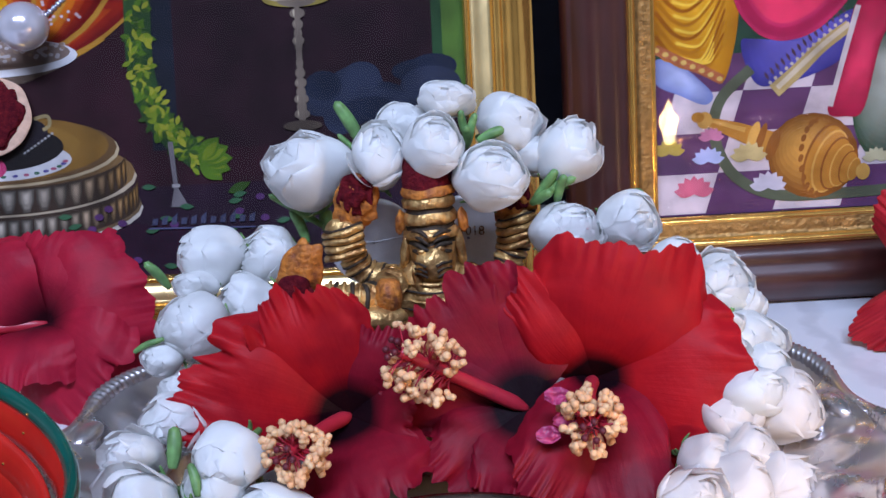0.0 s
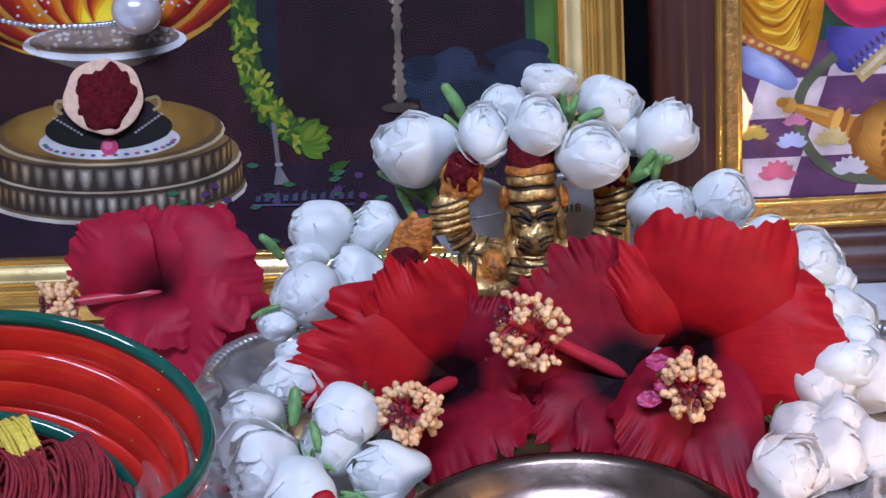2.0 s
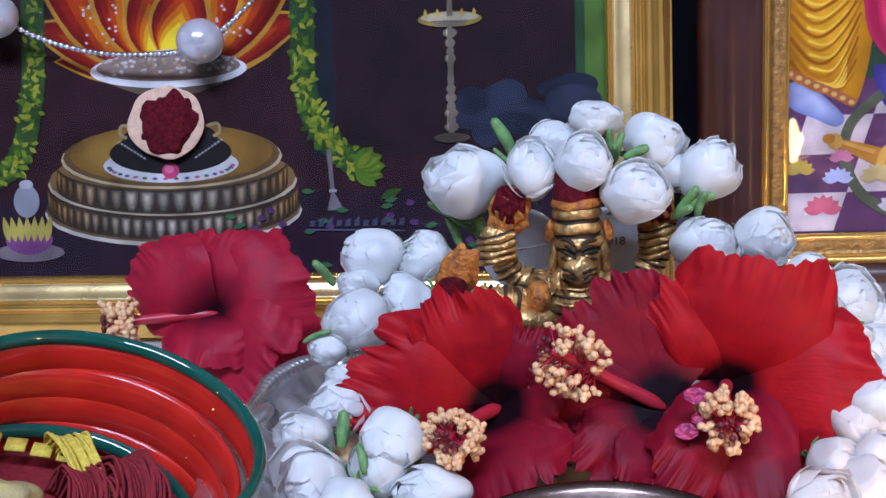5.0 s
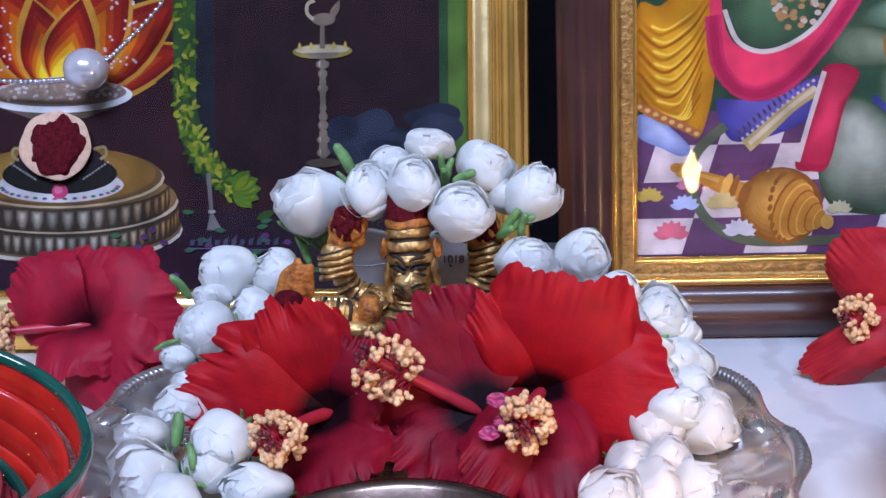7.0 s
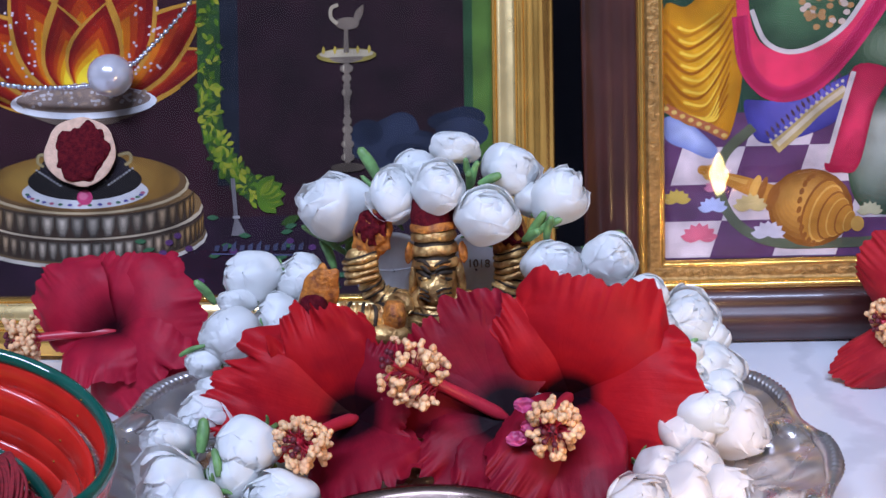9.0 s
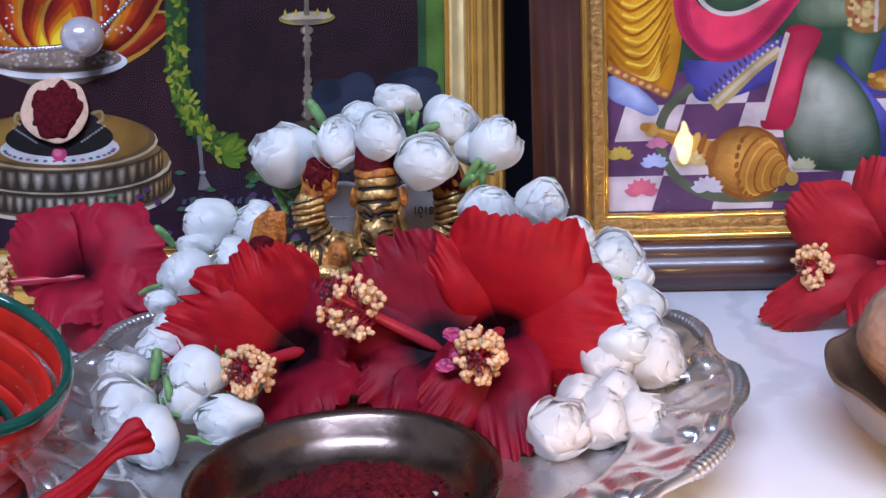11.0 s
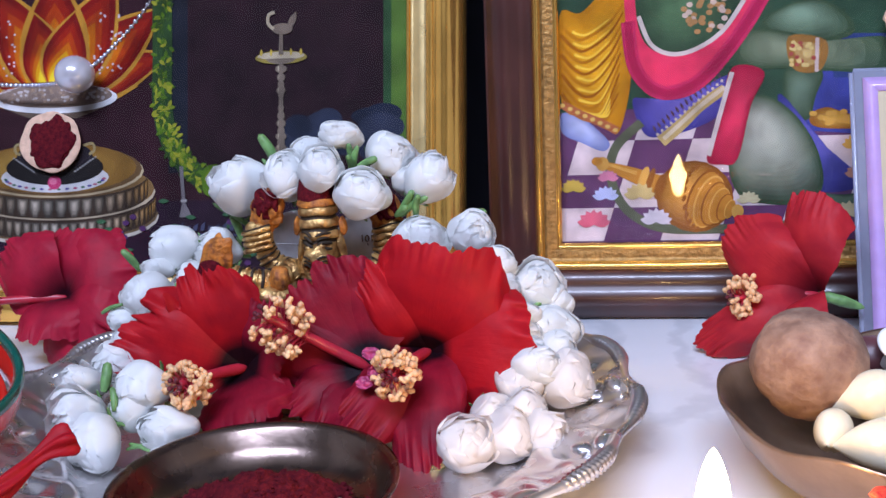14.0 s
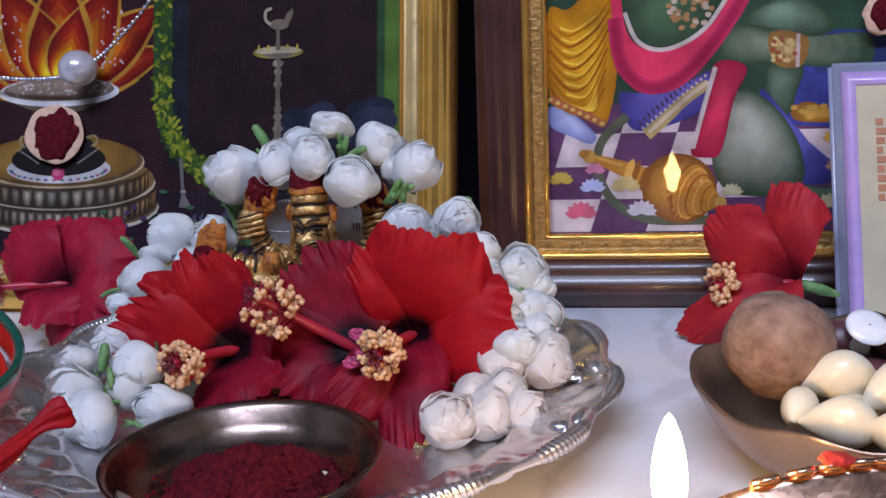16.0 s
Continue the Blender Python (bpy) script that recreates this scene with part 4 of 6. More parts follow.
def petal_mesh(P, axis, width, curl=0.16, ruffle=0.10, seed=0, frill=1.0, nu=64, nv=30):
    """One broad hibiscus petal from the throat (the origin) to its tip: smooth blade, scalloped and ruffled rim."""
    P, axis = Vector(P), Vector(axis).normalized()
    L = P.length
    d = P.normalized()
    n = (axis - d * axis.dot(d))
    n = n.normalized() if n.length > 1e-3 else Vector((0, 0, 1))
    s = d.cross(n)
    bm = bmesh.new()
    uvs = bm.loops.layers.uv.new("blade")
    grid, flatpos = [], {}
    for j in range(nv + 1):
        v = (j / nv) ** 0.85
        g = 0.13 + 0.87 * math.sin(math.pi * 0.5 * min(1.0, v / 0.78)) ** 1.15
        row = []
        for i in range(nu + 1):
            u = 2 * i / nu - 1
            lobe = abs(math.sin(u * 4.3 + seed * 2.3 + 1.6 * noise.noise(Vector((u * 2.0, seed, 4.0))))) ** 0.5
            tooth = abs(math.sin(u * 11.0 + seed + 2.0 * noise.noise(Vector((u * 3.0, seed, 8.0))))) ** 0.6
            rim = step((v - 0.66) / 0.34)
            along = v * (1 - 0.20 * abs(u) ** 2.4 - 0.14 * u ** 8)
            along *= 1 + rim ** 2 * frill * (0.13 * (lobe - 0.7) * (0.6 + noise.noise(Vector((u * 1.3, seed, 2.0)))) + 0.042 * (tooth - 0.6) + 0.03 * noise.noise(Vector((u * 14.0, seed * 5.0, 3.0))) + 0.11 * noise.noise(Vector((u * 1.7, seed * 3.1, 0.5))))
            side = u * width * 0.5 * g * (1 + abs(u) * v * (0.10 * noise.noise(Vector((v * 5.0, (1.5 if u > 0 else -1.5) + seed, 2.0))) + 0.07 * noise.noise(Vector((v * 16.0, (1.5 if u > 0 else -1.5) + seed, 6.0)))))
            edge = max(rim, step((abs(u) - 0.72) / 0.28) * v)
            lift = L * (curl * math.sin(math.pi * v) - 0.13 * v ** 4)
            cup = -0.10 * width * u * u * v
            wave = L * (0.085 * v * noise.noise(Vector((u * 1.1, v * 1.3, seed * 2.1))) + ruffle * 0.85 * edge * noise.noise(Vector((u * 2.6, v * 1.6, seed + 9.0))) + ruffle * 0.35 * edge ** 2 * noise.noise(Vector((u * 9.0, v * 3.0, seed + 5.0))))
            vert = bm.verts.new(d * (L * along) + s * side + n * (lift + cup + wave))
            flatpos[vert] = (u, v)
            row.append(vert)
        grid.append(row)
    for j in range(nv):
        for i in range(nu):
            f = bm.faces.new((grid[j][i], grid[j][i + 1], grid[j + 1][i + 1], grid[j + 1][i]))
            for lp in f.loops:
                lp[uvs].uv = flatpos[lp.vert]
    return bm


def anther_mesh(seed):
    """A bent, swollen pollen sac."""
    bm = bmesh.new()
    for e in (-1.0, 0.0, 1.0):
        blob(bm, scaled((e * 0.0009, 0.0005 * e * e, 0), 0.00095, 0.00085, 0.00085), 2, 0.3, seed + e)
    me = bpy.data.meshes.new("anther")
    bm.to_mesh(me)
    bm.free()
    me.materials.append(ANTHER)
    for p in me.polygons:
        p.use_smooth = True
    return me


ANTHER_MESHES = [anther_mesh(3 * k) for k in range(4)]


def hibiscus(throat, tip, petals, label, seed, group="hibiscus flowers", head=0.0062, face=None, curl=0.14, spread=0.26, frill=1.3):
    """A hibiscus bloom: petals given by (tip point, width, material), and a stamen column from the throat to tip."""
    T = Vector(throat)
    ob = thing("hibiscus_flower", Matrix.Translation(T), label, "flower", group)
    axis = Vector(tip) - T
    up = Vector(face) if face else axis
    for i, (p, w, m) in enumerate(petals):
        b = petal_mesh(Vector(p) - T, up, w, curl + 0.05 * rf.random(), 0.115 * frill ** 0.5, seed + i * 1.7, frill)
        part("petal", b, m, ob)
    L = axis.length
    side = axis.cross(Vector((0.3, 0.2, 1))).normalized()
    line = spline([axis * 0.0, axis * 0.35 + side * 0.03 * L, axis * 0.75 + side * 0.02 * L, axis], 8)
    bm = bmesh.new()
    tube_mesh(bm, line, [(0.0019 - 0.0007 * i / (len(line) - 1)) * min(1.0, 0.35 + 0.2 * i) for i in range(len(line))], 10)
    column = part("stamen_column", bm, COLUMN, ob)
    ax = axis.normalized()
    fil = bmesh.new()
    for i in range(64):
        k = 1.02 - spread * rf.random() ** 0.8
        a = rf.random() * 6.28
        rad = head * (0.62 + 0.45 * rf.random())
        q = axis * k + Matrix.Rotation(a, 3, ax) @ side * rad + ax * 0.0016 * rf.random()
        tube_mesh(fil, [axis * (k - 0.05), (axis * (k - 0.02) + q) / 2, q], 0.00018, 4)
        pod = new("anther", ANTHER_MESHES[i % 4])
        pod.parent = column
        pod.matrix_basis = pose(*q, 360 * rf.random(), 360 * rf.random(), 360 * rf.random()) @ Matrix.Scale(0.85 + 0.35 * rf.random(), 4)
    part("filament_tuft", fil, COLUMN, column, "fine pinkish filaments")["kind"] = "stuff"
    for i in range(5):
        bm = bmesh.new()
        q = axis * 1.06 + Matrix.Rotation(i * 1.257 + seed, 3, ax) @ side * 0.0021
        blob(bm, scaled(q, 0.0008, 0.0008, 0.0008), 2)
        tube_mesh(bm, [axis * 0.98, q], 0.0002, 5)
        part("stigma", bm, STIGMA, column)
    return ob


# lower petals take the darker copy, their shade held in the colour
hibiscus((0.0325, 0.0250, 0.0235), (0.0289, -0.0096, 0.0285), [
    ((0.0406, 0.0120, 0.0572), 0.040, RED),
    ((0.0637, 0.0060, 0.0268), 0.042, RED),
    ((0.0375, -0.0150, 0.0085), 0.024, CRIMSON_SHADED),
    ((0.0185, -0.0135, 0.0165), 0.020, CRIMSON_SHADED),
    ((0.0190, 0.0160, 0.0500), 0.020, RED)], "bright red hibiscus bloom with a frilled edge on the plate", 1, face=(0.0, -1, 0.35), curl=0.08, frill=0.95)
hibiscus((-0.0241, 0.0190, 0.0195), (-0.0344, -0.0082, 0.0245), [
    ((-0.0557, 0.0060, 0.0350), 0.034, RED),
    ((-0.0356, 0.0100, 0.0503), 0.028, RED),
    ((-0.0181, 0.0140, 0.0432), 0.028, CRIMSON_SHADED),
    ((-0.0091, 0.0040, 0.0202), 0.026, CRIMSON_SHADED),
    ((-0.0199, -0.0080, 0.0123), 0.032, CRIMSON_SHADED)], "deep red hibiscus bloom resting before the brass idol", 2, face=(-0.1, -1, 0.35), curl=0.03, frill=1.8)
hibiscus((0.0166, 0.0150, 0.0212), (-0.0104, 0.0022, 0.0422), [
    ((0.0153, 0.0180, 0.0501), 0.026, CRIMSON_SHADED),
    ((0.0011, 0.0160, 0.0521), 0.032, CRIMSON_SHADED),
    ((-0.0135, 0.0120, 0.0357), 0.026, CRIMSON_SHADED),
    ((-0.0008, -0.0020, 0.0121), 0.026, CRIMSON_SHADED),
    ((0.0112, -0.0080, 0.0123), 0.020, CRIMSON_SHADED)], "dark crimson hibiscus bloom with a long stamen column", 3, face=(0.0, -1, 0.45), curl=-0.05, head=0.0078, spread=0.40)
hibiscus((-0.1125, 0.0760, 0.0230), (-0.1424, 0.0660, 0.0240), [
    ((-0.1366, 0.0780, 0.0394), 0.032, ROSE),
    ((-0.1106, 0.0840, 0.0470), 0.038, ROSE),
    ((-0.0850, 0.0720, 0.0289), 0.046, ROSE),
    ((-0.0977, 0.0560, 0.0085), 0.038, ROSE),
    ((-0.1175, 0.0560, 0.0158), 0.030, ROSE)], "wilting crimson hibiscus bloom beside the lotus picture", 4, face=(-0.35, -1, 0.3))
hibiscus((0.1520, 0.0900, 0.0210), (0.1241, 0.0830, 0.0219), [
    ((0.1460, 0.0920, 0.0545), 0.027, CORAL),
    ((0.1205, 0.0975, 0.0390), 0.027, CORAL),
    ((0.1122, 0.0820, 0.0072), 0.018, CORAL),
    ((0.1375, 0.0660, 0.0144), 0.022, CORAL)], "crimson hibiscus bloom lying on its side by the bowl", 5, face=(-0.7, -0.7, 0.2), frill=0.7)
bm = bmesh.new()
tube_mesh(bm, spline([(0.152, 0.09, 0.021), (0.1552, 0.0880, 0.0206), (0.1660, 0.0880, 0.0171)], 6), [0.0014] * 5 + [0.0018] * 3 + [0.0020, 0.0018, 0.0015, 0.0011, 0.0004], 10)
tagged(part("flower_stalk", bm, GREEN), "green calyx and stalk of a hibiscus", "stalk")


def jasmine(seed, flame_blush=False, opened=0.0):
    """A double jasmine of unit radius: cupped petals with rounded tips, ring within ring, open end along +z."""
    r = random.Random(seed)
    ob = thing("jasmine_flower", Matrix.Identity(4), "half-open white double jasmine with loosened petals" if opened > 0.3 else "plump white double jasmine bud with tight petals", "flower", "jasmine garland")
    m = WHITE_PINK if flame_blush else WHITE
    bm = bmesh.new()
    blob(bm, scaled((0, 0, 0.0), 0.84, 0.84, 0.97 - 0.08 * opened), 3, 0.05, seed)
    part("heart", bm, m, ob)
    gap = 0.034 + 0.030 * opened
    rings = ((5, 0.98, 0.84, 0.86 + 0.40 * opened, 1.0), (5, 0.98 - gap, 0.76, 0.50 + 0.30 * opened, 0.8), (4, 0.98 - 2 * gap, 0.66, 0.22 + 0.25 * opened, 0.6), (3, 0.98 - 3 * gap, 0.55, 0.04, 0.2))
    for ring, (count, base, wide, tip0, flare) in enumerate(rings):
        for k in range(count):
            ph = 2 * math.pi * k / count + ring * 0.8 + 0.5 * (r.random() - 0.5)
            W = wide * (0.88 + 0.3 * r.random())
            tip = max(0.04, tip0 + 0.34 * (r.random() - 0.5))
            out = flare * (0.03 + 0.14 * r.random() ** 2 + (0.30 * r.random() + 0.10) * opened)
            twist = (0.018 + 0.020 * opened) * (1 if r.random() < 0.7 else -1)
            bm = bmesh.new()
            nu, nv = 14, 16
            grid = []
            for j in range(nv + 1):
                v = j / nv
                belly = math.sin(math.pi * 0.5 * min(1.0, v / 0.6)) ** 0.8
                w = W * (belly if v < 0.6 else math.sqrt(max(0.0, 1 - ((v - 0.6) / 0.4) ** 2.6)))
                row = []
                for i in range(nu + 1):
                    u = 2 * i / nu - 1
                    th = math.pi * 0.97 - (math.pi * 0.97 - tip) * v + 0.05 * v * noise.noise(Vector((u * 2.5, seed, k + 7 * ring)))
                    az = ph + u * w / max(math.sin(th), 0.42)
                    rad = base + twist * u * (0.2 + 0.8 * v) - 0.010 * u * u
                    rad += out * max(0.0, v - 0.5) ** 2 * 4.0
                    rad += (0.035 + 0.04 * opened) * v * noise.noise(Vector((u * 1.5 + k, v * 2.0, seed + ring))) + (0.012 + 0.03 * opened) * v * abs(u) ** 3 * noise.noise(Vector((u * 4, v * 5 + k, seed + 3)))
                    way = Vector((math.sin(th) * math.cos(az), math.sin(th) * math.sin(az), math.cos(th)))
                    rad *= 1 + 0.24 * noise.noise(way * 1.1 + Vector((seed * 1.3, 0, 0)))
                    row.append(bm.verts.new((rad * way.x, rad * way.y, 1.10 * rad * way.z)))
                grid.append(row)
            for j in range(nv):
                for i in range(nu):
                    bm.faces.new((grid[j][i], grid[j + 1][i], grid[j + 1][i + 1], grid[j][i + 1]))
            part("petal", bm, m, ob)
    bm = bmesh.new()
    for k in range(5):
        a = k * 1.257 + r.random() * 0.4
        pts = spline([(0, 0, -1.0), (0.50 * math.cos(a), 0.50 * math.sin(a), -1.02), (0.88 * math.cos(a), 0.88 * math.sin(a), -0.72 - 0.2 * r.random())], 4)
        tube_mesh(bm, pts, [0.11, 0.10, 0.10, 0.09, 0.08, 0.07, 0.05, 0.04, 0.01], 6)
    tube_mesh(bm, [(0, 0, -0.95), (0.05, 0, -1.3), (0.1, 0.05, -1.6)], [0.16, 0.13, 0.10], 8)
    part("calyx", bm, GREEN, ob, "green sepals and tube")
    return ob


PROTO = [jasmine(21, opened=0.1), jasmine(22), jasmine(23, opened=0.6), jasmine(24, True, 0.5), jasmine(25, True, 0.2), jasmine(26, opened=1.0), jasmine(31, opened=0.3), jasmine(37), jasmine(38, opened=0.45)]
used = [False] * len(PROTO)


def put_bud(x, y, z, rx, rz, kind=None, lean=None):
    """Sets a bud of half-width rx and half-height rz; lean: the way its open end points."""
    k = {0: (0, 6), 1: (1, 7), 2: (2, 8)}.get(kind, (kind, kind))[rf.randrange(2)]
    away = Vector((x, 0, z - 0.035)).normalized()
    ax = Vector(lean or (0.6 * away.x + 1.2 * (rf.random() - 0.5), -0.25 - 0.45 * rf.random(), 0.3 + 0.4 * away.z + 0.7 * (rf.random() - 0.5)))
    m = Matrix.Translation((x, y, z)) @ frame_to((0, 0, 0), ax) @ Matrix.Diagonal((rx * 0.99, rz * 1.01, (rx + rz) * 0.50, 1))
    if used[k]:
        own = PROTO[k].scale
        copy_thing(PROTO[k], m @ Matrix.Diagonal((1 / own.x, 1 / own.y, 1 / own.z, 1)))
    else:
        PROTO[k].matrix_basis = m
        used[k] = True


ARCH = [(-0.0336, 0.0550, 0.0681, 0.0106, 0.0082, 0), (-0.0155, 0.0480, 0.0726, 0.0067, 0.0084, 2), (-0.0106, 0.0600, 0.0778, 0.0067, 0.0056, 1), (-0.0022, 0.0420, 0.0763, 0.0068, 0.0071, 0),
        (0.0010, 0.0560, 0.0844, 0.0071, 0.0048, 1), (0.0162, 0.0580, 0.0772, 0.0080, 0.0076, 1), (0.0109, 0.0400, 0.0687, 0.0085, 0.0072, 0), (0.0296, 0.0520, 0.0714, 0.0071, 0.0084, 2),
        (0.0233, 0.0540, 0.0698, 0.0055, 0.0048, 2), (0.0282, 0.0420, 0.0547, 0.0083, 0.0067, 2), (0.0433, 0.0460, 0.0548, 0.0071, 0.0068, 0), (0.0299, 0.0360, 0.0489, 0.0066, 0.0040, 5)]
for b in ARCH:
    put_bud(*b)
LEFT = [(-0.0603, 0.0580, 0.0462, 0.0086, 0.0079, 0), (-0.0455, 0.0600, 0.0456, 0.0075, 0.0066, 2), (-0.0640, 0.0500, 0.0417, 0.0059, 0.0038, 1), (-0.0506, 0.0500, 0.0366, 0.0071, 0.0068, 2),
        (-0.0614, 0.0360, 0.0364, 0.0091, 0.0084, 1), (-0.0691, 0.0320, 0.0300, 0.0054, 0.0040, 0), (-0.0628, 0.0200, 0.0270, 0.0055, 0.0039, 1), (-0.0620, 0.0120, 0.0240, 0.0079, 0.0061, 2),
        (-0.0500, 0.0300, 0.0260, 0.0070, 0.0060, 0), (-0.0700, 0.0020, 0.0205, 0.0075, 0.0050, 5), (-0.0476, -0.0040, 0.0220, 0.0077, 0.0072, 1)]
for b in LEFT:
    put_bud(*b)
LOWER = [(-0.0565, -0.0200, 0.0115, 0.0078, 0.0085, 1), (-0.0384, -0.0100, 0.0112, 0.0090, 0.0062, 0), (-0.0660, -0.0100, 0.0140, 0.0080, 0.0085, 5), (-0.0507, -0.0030, 0.0150, 0.0077, 0.0080, 1)]
for b in LOWER:
    put_bud(*b)
RIGHT = [(0.0527, 0.0350, 0.0478, 0.0061, 0.0051, 0), (0.0638, 0.0400, 0.0391, 0.0083, 0.0079, 2), (0.0545, 0.0300, 0.0413, 0.0064, 0.0057, 2), (0.0680, 0.0300, 0.0296, 0.0084, 0.0071, 1),
         (0.0595, 0.0250, 0.0351, 0.0075, 0.0042, 1), (0.0640, 0.0200, 0.0264, 0.0074, 0.0041, 2), (0.0605, 0.0120, 0.0186, 0.0075, 0.0073, 3), (0.0745, 0.0150, 0.0194, 0.0073, 0.0090, 4),
         (0.0485, -0.0120, 0.0105, 0.0081, 0.0078, 3), (0.0599, -0.0060, 0.0107, 0.0072, 0.0082, 4), (0.0691, -0.0040, 0.0096, 0.0056, 0.0078, 3), (0.0547, 0.0020, 0.0142, 0.0064, 0.0056, 4),
         (0.0560, 0.0420, 0.0300, 0.0080, 0.0080, 0), (0.0480, 0.0420, 0.0380, 0.0080, 0.0080, 1)]
RIGHT += [(0.0610, 0.0220, 0.0300, 0.0064, 0.0062, 2), (0.0665, 0.0120, 0.0250, 0.0068, 0.0062, 2), (0.0690, 0.0390, 0.0340, 0.0062, 0.0062, 0),
          (0.0640, 0.0030, 0.0145, 0.0062, 0.0062, 4), (0.0590, 0.0360, 0.0345, 0.0062, 0.0060, 1), (0.0705, 0.0225, 0.0245, 0.0068, 0.0066, 0), (0.0530, -0.0030, 0.0100, 0.0060, 0.0056, 4)]
for b in RIGHT:
    put_bud(*b)

# green sepals and leaves among the buds
SPRIGS = [((-0.0202, 0.0550, 0.0745), (-0.0259, 0.0550, 0.0853), 0.0022), ((-0.0211, 0.0560, 0.0722), (-0.0260, 0.0560, 0.0770), 0.0009), ((0.0060, 0.0530, 0.0745), (0.0043, 0.0520, 0.0824), 0.0013), ((0.0059, 0.0500, 0.0745), (0.0079, 0.0500, 0.0820), 0.0013),
          ((0.0080, 0.0480, 0.0756), (0.0144, 0.0480, 0.0783), 0.0017), ((0.0052, 0.0500, 0.0736), (0.0055, 0.0460, 0.0796), 0.0015), ((0.0208, 0.0450, 0.0612), (0.0262, 0.0430, 0.0691), 0.0016), ((0.0214, 0.0450, 0.0605), (0.0308, 0.0430, 0.0669), 0.0016),
          ((0.0201, 0.0440, 0.0608), (0.0246, 0.0400, 0.0646), 0.0016), ((0.0262, 0.0450, 0.0602), (0.0281, 0.0420, 0.0680), 0.0015), ((-0.0320, 0.0580, 0.0532), (-0.0444, 0.0560, 0.0625), 0.0014), ((-0.0360, 0.0580, 0.0488), (-0.0394, 0.0580, 0.0580), 0.0018),
          ((-0.0297, 0.0600, 0.0494), (-0.0312, 0.0600, 0.0570), 0.0024), ((-0.0710, 0.0520, 0.0405), (-0.0759, 0.0500, 0.0483), 0.0017), ((-0.0679, 0.0300, 0.0359), (-0.0756, 0.0300, 0.0327), 0.0010), ((-0.0602, -0.0040, 0.0200), (-0.0598, 0.0000, 0.0280), 0.0021),
          ((-0.0534, -0.0120, 0.0175), (-0.0553, -0.0080, 0.0233), 0.0014), ((0.0670, 0.0340, 0.0384), (0.0639, 0.0300, 0.0356), 0.0014), ((0.0474, 0.0500, 0.0598), (0.0448, 0.0500, 0.0607), 0.0014), ((-0.0590, -0.0040, 0.0154), (-0.0550, -0.0100, 0.0109), 0.0016),
          ((-0.0490, -0.0140, 0.0084), (-0.0413, -0.0160, 0.0070), 0.0009), ((-0.0496, -0.0150, 0.0071), (-0.0402, -0.0140, 0.0087), 0.0008)]
for i, (a, b, w) in enumerate(SPRIGS):
    bm = bmesh.new()
    a, b = Vector(a), Vector(b)
    mid = (a + b) / 2 + Vector((rf.random() - 0.5, rf.random() - 0.5, 0.3)) * (b - a).length * 0.15
    line = spline([a, mid, b], 5)
    tube_mesh(bm, line, [w * 0.8 * (0.35 + 0.65 * math.sin(math.pi * (0.10 + 0.80 * k / 10))) * (1, 0.15)[k == 10] for k in range(11)], 8)
    tagged(part("sepal", bm, GREEN), "slender green jasmine sepal among the white buds", "sepal", "jasmine sepals")

# scraps of pale petal and grains dropped on the blooms
SCRAP = mat("petal_scrap", (0.40, 0.04, 0.12), 0.5, var=0.3, scale=400, bump=0.4)
for i, p in enumerate(((0.0221, -0.0040, 0.0335), (0.0236, -0.0050, 0.0281), (0.0200, -0.0060, 0.0255), (0.0256, -0.0030, 0.0309))):
    bm = bmesh.new()
    n = 10
    g = [[bm.verts.new((0.0026 * (u / n - 0.5) * 2, 0.0019 * (v / n - 0.5) * 2 * (1 - (2 * u / n - 1) ** 2 * 0.6), 0.0016 * noise.noise(Vector((u * 0.35 + i * 5, v * 0.35, i))))) for u in range(n + 1)] for v in range(n + 1)]
    for v in range(n):
        for u in range(n):
            bm.faces.new((g[v][u], g[v][u + 1], g[v + 1][u + 1], g[v + 1][u]))
    ob = part("petal_scrap", bm, SCRAP)
    ob.matrix_basis = frame_to(p, (0.3 * math.sin(i * 2.0), -0.8, 0.5))
    tagged(ob, "crumpled pink scrap of petal stuck among the blooms", "petal", "petal scraps")

# ---- brass idol: plain rounded masses in one mesh ----
bm = bmesh.new()
lathe(bm, [(0.0005, 0.0), (0.024, 0.0), (0.025, 0.003), (0.022, 0.006), (0.023, 0.010), (0.018, 0.013), (0.0005, 0.014)], 40, Matrix.Translation((-0.0050, 0.044, 0.0032)))
blob(bm, scaled((-0.0050, 0.045, 0.026), 0.0150, 0.0110, 0.0150), 3, 0.08, 1)
blob(bm, scaled((-0.0045, 0.043, 0.0395), 0.0105, 0.0085, 0.0105), 3, 0.10, 2)
# head with ridged crown, recess shade painted as dark rings and brow lines
HEAD = frame_to((-0.0038, 0.0405, 0.0535), (-0.04, 0.15, 1))
lathe(bm, [(0.0005, -0.0115), (0.0034, -0.0105), (0.0046, -0.0072), (0.0052, -0.0035), (0.0058, 0.0)], 28, HEAD)
for k in range(3):
    z = 0.0037 * k
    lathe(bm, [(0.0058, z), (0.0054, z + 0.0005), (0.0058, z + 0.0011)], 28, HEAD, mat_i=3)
    lathe(bm, [(0.0058, z + 0.0011), (0.0063, z + 0.0013), (0.0064, z + 0.0027), (0.0059, z + 0.0037)], 28, HEAD)
lathe(bm, [(0.0064, 0.0114), (0.0066, 0.0125), (0.0060, 0.0138)], 28, HEAD, mat_i=1)
lathe(bm, [(0.0061, 0.0136), (0.0060, 0.0160), (0.0051, 0.0200), (0.0037, 0.0228), (0.0005, 0.0238)], 28, HEAD, mat_i=2)
